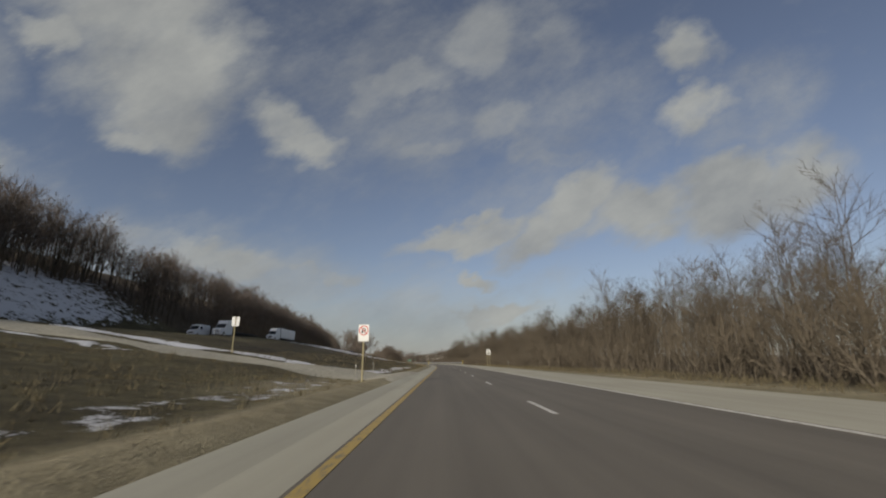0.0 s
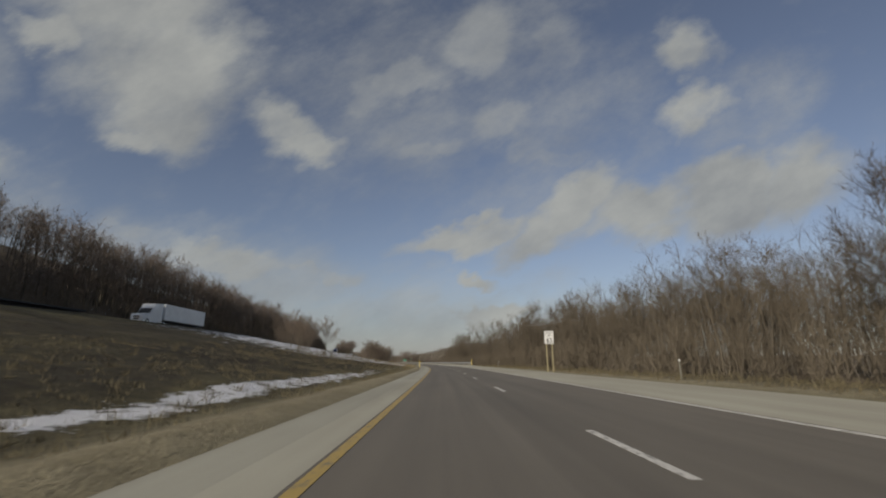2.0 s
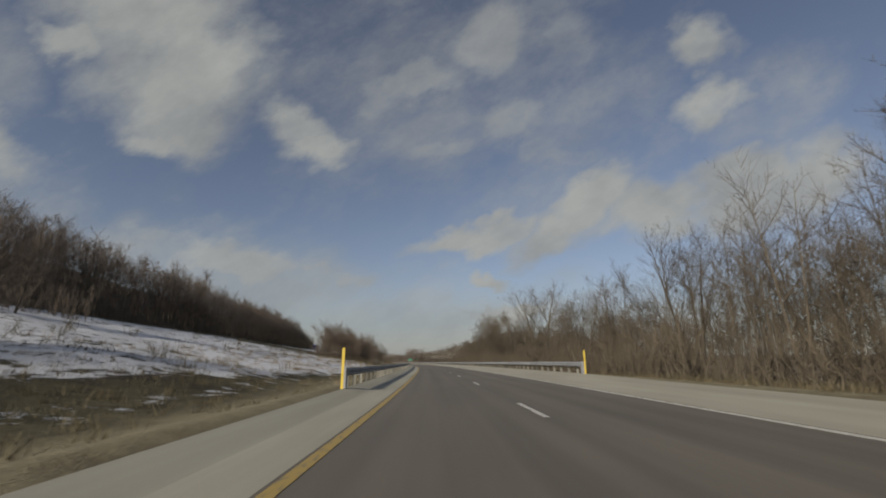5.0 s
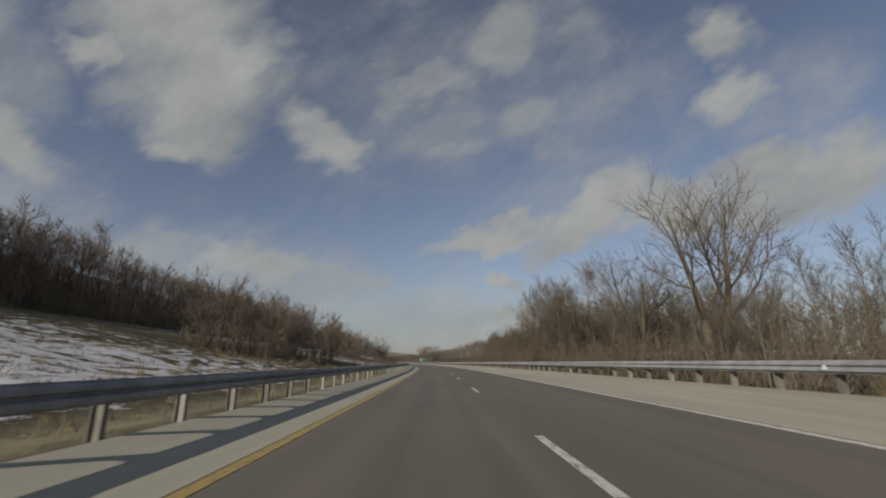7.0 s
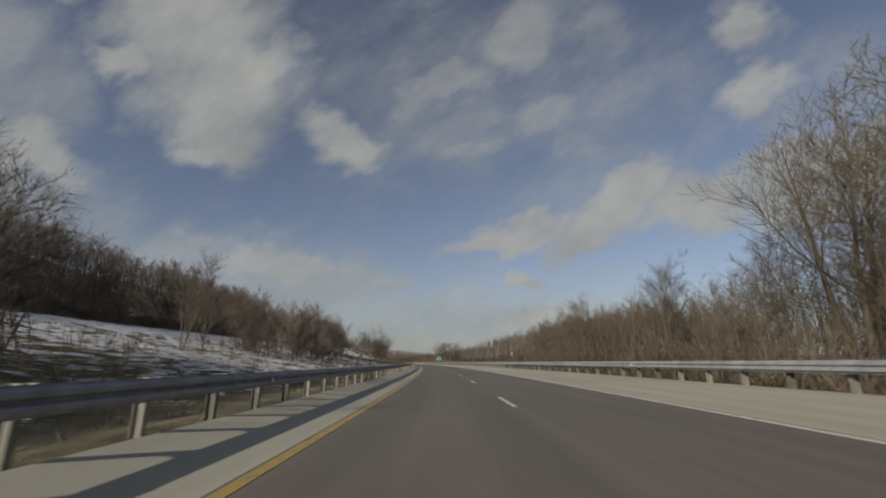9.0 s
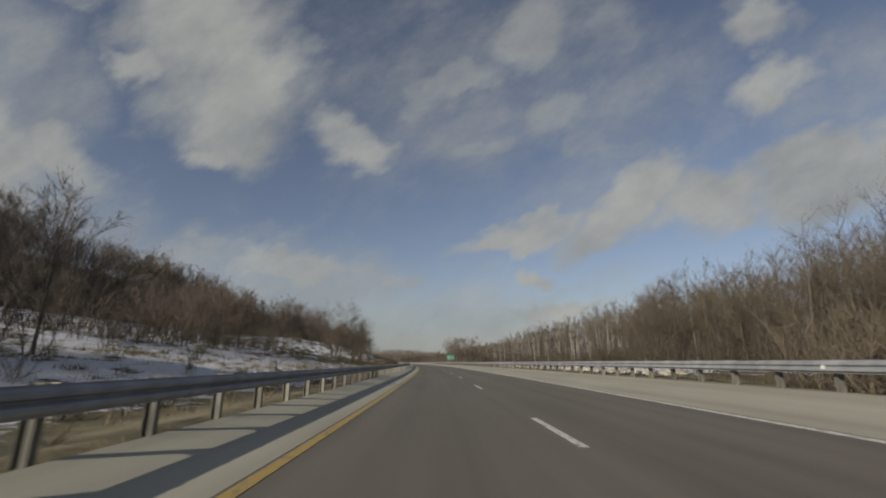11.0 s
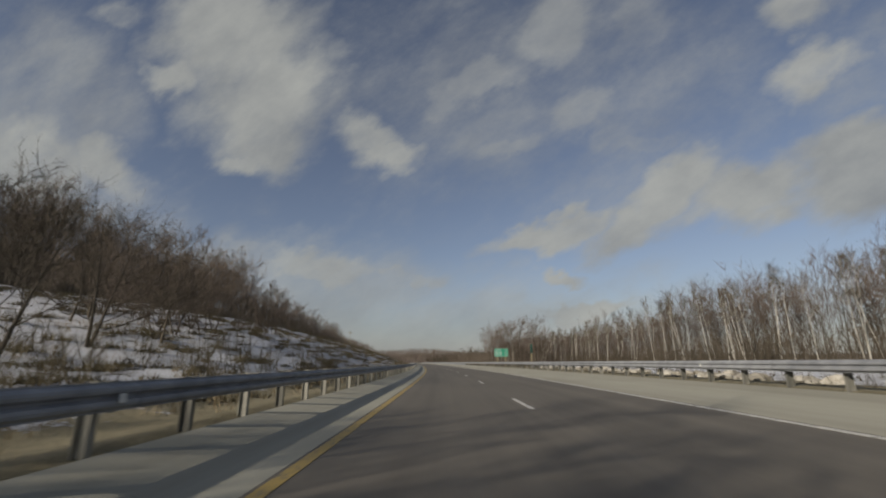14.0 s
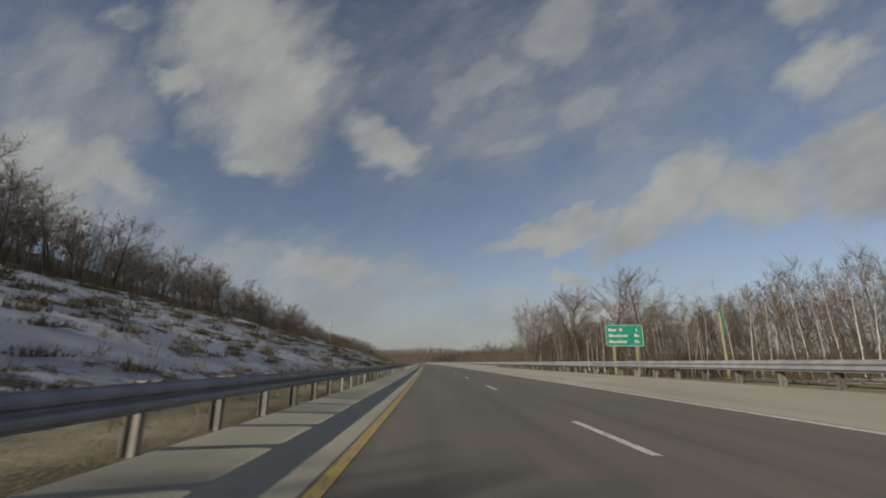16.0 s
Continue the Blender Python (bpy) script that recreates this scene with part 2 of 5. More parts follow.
def ground_material():
    m, nt, b = material("winter_grass_ground", 0.95)
    big = tex(nt, "ShaderNodeTexNoise", 0.16, 5, "Object")
    mid = tex(nt, "ShaderNodeTexNoise", 1.3, 6, "Object", rough=0.65)
    fine_n = tex(nt, "ShaderNodeTexNoise", 16.0, 4, "Object", rough=0.7)
    f = math_node(nt, "MULTIPLY_ADD", big.outputs["Fac"], 0.5, math_node(nt, "MULTIPLY", mid.outputs["Fac"], 0.5))
    f = math_node(nt, "MULTIPLY_ADD", math_node(nt, "SUBTRACT", fine_n.outputs["Fac"], 0.5), 0.55, f)
    # shifts the grass towards its dark browns over one stretch of the median
    darker_grass = nt.nodes.new("ShaderNodeAttribute")
    darker_grass.attribute_name = "darker_grass"
    f = math_node(nt, "MULTIPLY_ADD", darker_grass.outputs["Fac"], -0.17, f)
    grass = ramp(nt, f, [(0.30, (0.022, 0.017, 0.009)), (0.46, (0.059, 0.050, 0.025)), (0.58, (0.095, 0.082, 0.041)), (0.76, (0.153, 0.131, 0.074))])
    straw = nt.nodes.new("ShaderNodeAttribute")
    straw.attribute_name = "straw"
    grass = mixed(nt, straw.outputs["Fac"], grass, ramp(nt, f, [(0.3, (0.180, 0.151, 0.090)), (0.65, (0.338, 0.299, 0.198))]))
    floor = nt.nodes.new("ShaderNodeAttribute")
    floor.attribute_name = "litter"
    grass = mixed(nt, floor.outputs["Fac"], grass, ramp(nt, f, [(0.3, (0.061, 0.048, 0.032)), (0.7, (0.158, 0.122, 0.083))]))
    snow_n = tex(nt, "ShaderNodeTexNoise", 0.85, 8, "Object", (1.0, 0.8, 1.0), 0.70)
    cover = nt.nodes.new("ShaderNodeAttribute")
    cover.attribute_name = "snow"
    s = math_node(nt, "ADD", math_node(nt, "MULTIPLY_ADD", snow_n.outputs["Fac"], 2.0, -1.5), cover.outputs["Fac"])
    s = math_node(nt, "MULTIPLY_ADD", math_node(nt, "SUBTRACT", fine_n.outputs["Fac"], 0.5), 0.75, s)
    s = math_node(nt, "MULTIPLY", s, 11.0, clamp=True)
    col = mixed(nt, s, grass, (0.60, 0.61, 0.64))
    nt.links.new(col, b.inputs["Base Color"])
    h = math_node(nt, "MULTIPLY_ADD", mid.outputs["Fac"], 2.0, fine_n.outputs["Fac"])
    h = math_node(nt, "MULTIPLY_ADD", s, 0.5, h)
    bump(nt, b, h, 0.8, 0.12)
    return m


M_GROUND = ground_material()
M_BARK = wood_stuff("grey_brown_bark", (0.066, 0.055, 0.041), (0.143, 0.121, 0.090), 3.0)
M_TWIG = wood_stuff("olive_brown_twigs", (0.061, 0.050, 0.036), (0.127, 0.105, 0.075), 1.2)
# lighter copy of the twig colour, offsetting the shade on the hillside wood
M_HILL_TWIG = wood_stuff("lightened_twigs", (0.104, 0.082, 0.068), (0.212, 0.174, 0.146), 1.2)
M_PALE_STEM = wood_stuff("pale_sapling_bark", (0.097, 0.083, 0.064), (0.202, 0.179, 0.147), 2.0)
M_DARK_BARK = wood_stuff("dark_bark", (0.046, 0.039, 0.030), (0.106, 0.089, 0.069), 3.0)
M_RUSSET = wood_stuff("russet_twigs", (0.095, 0.074, 0.057), (0.198, 0.158, 0.124), 1.2)
M_PALE_BARK = wood_stuff("pale_birch_bark", (0.36, 0.34, 0.29), (0.66, 0.63, 0.56), 2.0)
M_DRY = wood_stuff("brown_grass_blades", (0.051, 0.040, 0.023), (0.138, 0.116, 0.066), 2.0)
M_STRAW = wood_stuff("dry_grass_blades", (0.110, 0.081, 0.044), (0.294, 0.239, 0.147), 2.0)
M_STEEL = simple("galvanised_steel", (0.212, 0.221, 0.235), (0.331, 0.340, 0.354), 2.5, 0.72, 0.22, relief=0.05, by_object=0.2)
M_POST = simple("dull_galvanised_post", (0.120, 0.118, 0.101), (0.276, 0.267, 0.230), 6.0, 0.7, 0.15, stretch=(1, 1, 0.2), relief=0.1, by_object=0.5)
M_SIGN_POST = simple("treated_timber", (0.193, 0.170, 0.097), (0.313, 0.276, 0.170), 12.0, 0.9, stretch=(1, 1, 0.1), relief=0.3)
M_SIGN_WHITE = simple("white_sign_sheet", (0.552, 0.552, 0.534), (0.662, 0.662, 0.635), 3.0, 0.45, relief=0.0)
M_SIGN_BLACK = simple("black_sign_print", (0.02, 0.02, 0.02), (0.035, 0.035, 0.035), 3.0, 0.5, relief=0.0)
M_SIGN_RED = simple("red_sign_print", (0.38, 0.035, 0.03), (0.48, 0.05, 0.04), 3.0, 0.5, relief=0.0)
M_SIGN_GREEN = simple("green_sign_sheet", (0.02, 0.20, 0.125), (0.03, 0.27, 0.17), 2.0, 0.5, relief=0.0)
M_SIGN_BACK = simple("bare_aluminium_sheet", (0.50, 0.50, 0.49), (0.66, 0.66, 0.64), 2.0, 0.45, 0.3, relief=0.0)
M_YELLOW = simple("yellow_marker_sheet", (0.55, 0.40, 0.05), (0.68, 0.52, 0.09), 3.0, 0.5, relief=0.0)
M_TRUCK_WHITE = simple("white_vehicle_paint", (0.62, 0.63, 0.64), (0.74, 0.75, 0.76), 0.8, 0.35, relief=0.0)
M_TRUCK_DARK = simple("dark_chassis", (0.02, 0.02, 0.022), (0.05, 0.05, 0.052), 3.0, 0.7, relief=0.1)
M_TRUCK_BLUE = simple("blue_vehicle_paint", (0.03, 0.055, 0.17), (0.045, 0.075, 0.22), 1.0, 0.35, relief=0.0)
M_GLASS = simple("tinted_windscreen", (0.012, 0.015, 0.018), (0.02, 0.024, 0.028), 1.0, 0.08, relief=0.0)
M_CHROME = simple("bright_metal", (0.5, 0.5, 0.5), (0.65, 0.65, 0.66), 2.0, 0.25, 0.9, relief=0.0)
M_ROCK = simple("pale_limestone", (0.23, 0.21, 0.17), (0.48, 0.45, 0.385), 1.6, 0.95, relief=0.6, by_object=0.4)


# ---- mesh helpers ----
def mesh_np(name, verts, tris, mat, uv=None, smooth=False):
    """A triangle mesh from arrays."""
    verts, tris = np.asarray(verts, np.float32), np.asarray(tris, np.int32)
    me = bpy.data.meshes.new(name)
    me.vertices.add(len(verts))
    me.vertices.foreach_set("co", verts.ravel())
    me.loops.add(tris.size)
    me.loops.foreach_set("vertex_index", tris.ravel())
    me.polygons.add(len(tris))
    me.polygons.foreach_set("loop_start", np.arange(0, tris.size, 3, dtype=np.int32))
    me.polygons.foreach_set("use_smooth", np.full(len(tris), smooth, bool))
    if uv is not None:
        layer = me.uv_layers.new(name="uv")
        layer.data.foreach_set("uv", np.asarray(uv, np.float32)[tris.ravel()].ravel())
    me.update(calc_edges=True)
    me.materials.append(mat)
    return me


def from_bm(name, bm, mat):
    me = bpy.data.meshes.new(name)
    bm.to_mesh(me)
    bm.free()
    me.materials.append(mat)
    return me


def part(name, me, parent, label="", at=None):
    ob = new(name, me)
    ob.parent = parent
    if at is not None:
        ob.matrix_local = at
    if label:
        tagged(ob, label=label)
    return ob


def box(bm, x0, x1, y0, y1, z0, z1, bevel=0.0):
    r = bmesh.ops.create_cube(bm, size=1.0)
    for v in r["verts"]:
        v.co = Vector((x0 + (v.co.x + 0.5) * (x1 - x0), y0 + (v.co.y + 0.5) * (y1 - y0), z0 + (v.co.z + 0.5) * (z1 - z0)))
    if bevel:
        edges = list({e for v in r["verts"] for e in v.link_edges})
        bmesh.ops.bevel(bm, geom=edges, offset=bevel, segments=2, affect="EDGES", profile=0.6)
    return bm


def grid_tris(rows_n, cols_n):
    i = np.arange(rows_n - 1)[:, None] * cols_n + np.arange(cols_n - 1)[None, :]
    i = i.ravel()
    return np.concatenate([np.stack([i, i + 1, i + cols_n + 1], 1), np.stack([i, i + cols_n + 1, i + cols_n], 1)])


# ---- the lie of the land ----
def smooth01(x):
    x = np.clip(x, 0, 1)
    return x * x * (3 - 2 * x)


OPP_S = [-200, 40, 80, 110, 160, 220, 320, 420, 480, 540, 620, 900, 1500]
OPP_Z = [4.6, 5.4, 6.2, 7.3, 7.6, 7.1, 6.7, 7.6, 9.2, 9.0, 6.5, 3.0, 3.0]


def bumps(s, u):
    return (np.sin(s * 0.37 + u * 0.21) + np.sin(s * 0.19 - u * 0.45 + 1.7) + np.sin(s * 0.83 + u * 0.61 + 0.4) * 0.6 + np.sin(u * 0.93 - s * 0.57) * 0.5) / 3.1


def land(s, u):
    """Height of the ground at road coordinates."""
    s, u = np.broadcast_arrays(np.asarray(s, float), np.asarray(u, float))
    zo = np.interp(s, OPP_S, OPP_Z)
    railed = smooth01((s - 140) / 40)
    # roadway and shoulders, with the outer shoulders rising a little
    z = np.interp(u, [-2.2, -1.0, 3.785, 7.75, 11.3], [0.14, 0.0, 0.0, 0.08, 0.40])
    z = np.where((u > 3.7) & (u < 11.31), z * (0.55 + 0.45 * railed), z)
    # the median bank to the left
    lift = np.clip((-u - 4.5) / 40.0, 0, 1)
    steep = smooth01((s - 405) / 40) * (1 - smooth01((s - 560) / 90))
    shape = (lift ** 1.12) * (1 - steep) + (1 - (1 - lift) ** 1.75) * steep
    z = np.where(u < -2.2, 0.14 - 0.25 * smooth01((-u - 2.2) / 2.5) * (1 - steep) + zo * shape, z)
    rough = smooth01((-u - 4) / 4) * (1 - smooth01((-u - 38) / 5))
    z = z + bumps(s, u) * 0.28 * rough
    # the hillside beyond the other carriageway
    hill = np.interp(-u, [59, 62, 74, 100, 150, 400, 1200], [0, 1.5, 10.5, 20, 29, 36, 40])
    z = z + np.where(u < -59, hill + bumps(s * 0.4, u * 0.4) * 0.8, 0)
    # to the right
    drop = np.interp(u, [11.3, 13, 18, 40, 160, 400, 1500, 3000], [0, -0.1, -0.9, -1.4, -0.5, 5, 16, 24])
    early = np.interp(u, [11.3, 14, 20, 40, 160, 400, 1500, 3000], [0, 0.1, 0.25, 0.4, 2, 6, 16, 24])
    edge = 0.40 * (0.55 + 0.45 * railed)
    low = railed * (1 - smooth01((s - 322) / 15) * (1 - smooth01((s - 465) / 30)))
    z = np.where(u > 11.3, edge + drop * low + early * (1 - low) + bumps(s, u) * 0.12 * smooth01((u - 12) / 4), z)
    # the valley closes in a distant ridge
    return z + (14 + 5 * np.sin(u * 0.011 + 1.2) + 3 * np.sin(u * 0.031)) * smooth01((s - 1000) / 420)


def place(s, u, dz=0.0):
    x, y = along(s, u)
    return float(x), float(y), float(land(s, u)) + dz


# ---- ground: one sheet to the horizon ----
def ground_sheet():
    near = np.concatenate([np.arange(-120, -20, 6.0), np.arange(-20, 540, 1.5), np.arange(540, 900, 8.0), np.arange(900, 3001, 60.0)])
    across = np.concatenate([[-1200, -700, -400, -250, -190, -150, -120], np.arange(-100, -64, 3.0), np.arange(-64, -40, 1.5), np.arange(-40, -3, 0.9),
                             [-2.6, -2.2, -1.6, -1.0, 0.0, 3.74, 7.6, 11.3, 11.9, 12.6], np.arange(13.5, 40, 1.5), [44, 50, 60, 80, 110, 160, 260, 400, 800, 1500, 3000]])
    s, u = np.meshgrid(near, across, indexing="ij")
    z = land(s, u)
    under = ((u > -2.3) & (u < 11.4)) | ((u < -46.2) & (u > -58.4))
    z = np.where(under, z - 0.10, z)
    x, y = along(s, u)
    verts = np.stack([x, y, z], -1).reshape(-1, 3)
    me = mesh_np("ground", verts, grid_tris(len(near), len(across)), M_GROUND, smooth=True)
    # where snow has stayed, where the verge is straw-coloured, where leaves lie, where the grass is darker
    snow = np.zeros_like(z)
    bank = smooth01((-u - np.interp(s, [100, 118, 150, 180], [16.0, 13.0, 9.0, 3.2])) / 4) * (1 - smooth01((-u - 40) / 8))
    snow = np.maximum(snow, bank * np.interp(s, [60, 108, 128, 150, 185, 225, 248, 266, 285, 305, 330, 372, 400, 430, 520, 700], [0.05, 0.10, 0.44, 0.68, 0.72, 0.60, 0.26, 0.34, 0.62, 0.70, 0.78, 0.76, 0.73, 0.75, 0.73, 0.35]))
    snow = np.maximum(snow, np.exp(-((u + 6.2) / 1.2) ** 2) * np.interp(s, [40, 48, 95, 112], [0.3, 0.84, 0.78, 0.4]))
    snow = np.maximum(snow, np.exp(-((u + 5.4) / 0.7) ** 2) * np.interp(s, [0, 5, 24, 28], [0.4, 0.60, 0.62, 0.3]))
    snow = np.maximum(snow, smooth01((-u - 60) / 4) * (1 - smooth01((-u - 84) / 8)) * np.interp(s, [-50, 0, 82, 105, 400], [0.76, 0.76, 0.70, 0.2, 0.2]))
    snow = np.maximum(snow, np.exp(-((s - 48.2 + u * 0.06) / 3.0) ** 2) * smooth01((-u - 5.5) / 4) * (1 - smooth01((-u - 42) / 4)) * 0.98)
    snow = np.maximum(snow, np.exp(-((s - 30.5 + u * 0.06) / 1.2) ** 2) * smooth01((-u - 18) / 6) * (1 - smooth01((-u - 38) / 4)) * 0.85)
    snow = np.maximum(snow, smooth01((u - 12.6) / 1.5) * (1 - smooth01((u - 22) / 5)) * np.interp(s, [325, 345, 440, 500], [0, 0.88, 0.80, 0.25]))
    straw = np.maximum(np.exp(-((u + np.interp(s, [130, 165], [2.6, 3.6])) / 1.4) ** 2), np.exp(-((u - 12.5) / 1.3) ** 2)) * 0.9
    straw = np.maximum(straw, smooth01((s - 470) / 40) * bank * 0.5)
    straw = np.maximum(straw, smooth01((s - 12) / 8) * (1 - smooth01((s - 42) / 6)) * (1 - smooth01((-u - 5) / 4)) * (u < 0) * 0.9)
    straw = np.maximum(straw, smooth01((s - 340) / 20) * (1 - smooth01((s - 520) / 60)) * smooth01((-u - 2) / 1) * (1 - smooth01((-u - 6) / 4)) * 0.8)
    litter = np.maximum(np.maximum(smooth01((u - 14) / 3), smooth01((-u - np.interp(s, [80, 105], [73, 59.5])) / 4)), smooth01((s - 900) / 100))
    darker_grass = smooth01((s - 52) / 12) * (1 - smooth01((s - 150) / 30)) * smooth01((-u - 6.5) / 3) * (1 - smooth01((-u - 34) / 8)) * (0.7 + 0.3 * bumps(s * 0.7, u * 0.8))
    for name, values in (("snow", snow), ("straw", straw), ("litter", litter), ("darker_grass", darker_grass)):
        layer = me.attributes.new(name, "FLOAT", "POINT")
        layer.data.foreach_set("value", values.ravel().astype(np.float32))
    tagged(new("ground", me), "winter grassland, brown and straw-coloured, with patches of old snow", "ground", kind="structure")


def strip(name, u0, u1, s0, s1, step, mat, lift, label, category, parent=None, skirt=0.12, cuts=3):
    """A sheet of paving along the road, with edges that reach into the ground."""
    s = np.arange(s0, s1 + step * 0.5, step)
    v = np.concatenate([[0], np.linspace(0, 1, cuts), [1]])
    first = np.interp(s, *u0) if isinstance(u0, tuple) else np.full(len(s), u0)
    ug = first[:, None] + (u1 - first[:, None]) * v[None, :]
    sg = np.repeat(s[:, None], len(v), 1)
    us = v
    z = land(sg, ug) + lift
    z[:, 0] -= skirt
    z[:, -1] -= skirt
    x, y = along(sg, ug)
    uv = np.stack([ug, sg], -1).reshape(-1, 2)
    me = mesh_np(name, np.stack([x, y, z], -1).reshape(-1, 3), grid_tris(len(s), len(us)), mat, uv)
    if parent is not None:
        return part(name, me, parent, label)
    return tagged(new(name, me), label, category, kind="structure")


ground_sheet()
road = strip("road", -0.18, 7.75, -100, 1080, 3.0, M_ASPHALT, 0.0, "two worn lanes of dark grey-brown asphalt", "road", cuts=5)
strip("left_shoulder", ([118, 162], [-1.55, -2.15]), -0.18, -100, 1080, 3.0, M_CONCRETE, 0.002, "narrow pale salt-stained concrete shoulder beside the yellow line", "shoulder")
strip("right_shoulder", 7.75, 11.25, -100, 1080, 3.0, M_CONCRETE, 0.002, "wide pale salt-stained concrete shoulder", "shoulder")
opposite = strip("opposite_road", -58.0, -46.5, -100, 900, 6.0, M_FAR_ASPHALT, 0.02, "grey asphalt carriageway up on the bank", "road", cuts=4)
strip("edge_line", -0.13, 0.03, -60, 900, 3.0, M_YELLOW_PAINT, 0.006, "worn yellow edge line", "", road, skirt=0.004, cuts=2)
strip("edge_line", 7.50, 7.66, -60, 900, 3.0, M_WHITE_PAINT, 0.006, "worn white edge line", "", road, skirt=0.004, cuts=2)
for k in range(-2, 62):
    strip("lane_dash", 3.60, 3.73, 9.96 + k * 12.89, 13.06 + k * 12.89, 1.55, M_WHITE_PAINT, 0.006, "", "", road, skirt=0.004, cuts=2)


def crossover():
    """The gravel turnaround that joins the two carriageways."""
    u = np.concatenate([np.arange(-47, -8, 1.5), np.arange(-8, -1.3, 0.5)])
    v = np.linspace(0, 1, 9)
    ug, vg = np.meshgrid(u, v, indexing="ij")
    flare = 17.0 * np.exp((ug + 2.0) / 3.4)
    mid = 38.5 - ug * 0.06
    s = mid + (vg - 0.5) * (12.0 + flare * 0.8)
    z = land(s, ug) + 0.006 + 0.05 * smooth01((-ug - 1.8) / 1.2) - 0.14 * (np.abs(vg - 0.5) > 0.49)
    x, y = along(s, ug)
    me = mesh_np("crossover", np.stack([x, y, z], -1).reshape(-1, 3), grid_tris(len(u), len(v)), M_GRAVEL)
    tagged(new("crossover", me), "pale gravel turnaround across the grassy median", "gravel track", kind="structure")


crossover()


# ---- guardrails ----
def w_beam_mesh(length):
    """One W-shaped beam, along +y, its face towards +x."""
    prof = [(0.0, 0.0), (0.0, 0.02), (0.075, 0.055), (0.083, 0.085), (0.075, 0.115), (0.012, 0.145), (0.012, 0.167), (0.075, 0.197), (0.083, 0.227), (0.075, 0.257), (0.0, 0.292), (0.0, 0.312)]
    front = np.array([(x, 0, z) for x, z in prof] + [(x, length, z) for x, z in prof])
    n = len(prof)
    thick = front - np.array([0.006, 0, 0])
    verts = np.concatenate([front, thick])
    tris = []
    for i in range(n - 1):
        tris += [(i, i + n, i + n + 1), (i, i + n + 1, i + 1)]
        a = 2 * n
        tris += [(a + i, a + i + n + 1, a + i + n), (a + i, a + i + 1, a + i + n + 1)]
    for a, b in ((0, n), (2 * n - 1, n - 1)):
        tris += [(a, 2 * n + a, 2 * n + b), (a, 2 * n + b, b)]
    tris += [(a, a + 1, 2 * n + a + 1) for a in range(n - 1)] + [(a, 2 * n + a + 1, 2 * n + a) for a in range(n - 1)]
    return mesh_np("beam", verts, tris, M_STEEL)


def i_post(name, z0, z1):
    """A rolled steel I-section, its flanges across the road."""
    bm = bmesh.new()
    box(bm, 0.069, 0.081, -0.052, 0.052, z0, z1)
    box(bm, -0.081, -0.069, -0.052, 0.052, z0, z1)
    box(bm, -0.069, 0.069, -0.006, 0.006, z0, z1)
    return from_bm(name, bm, M_POST)


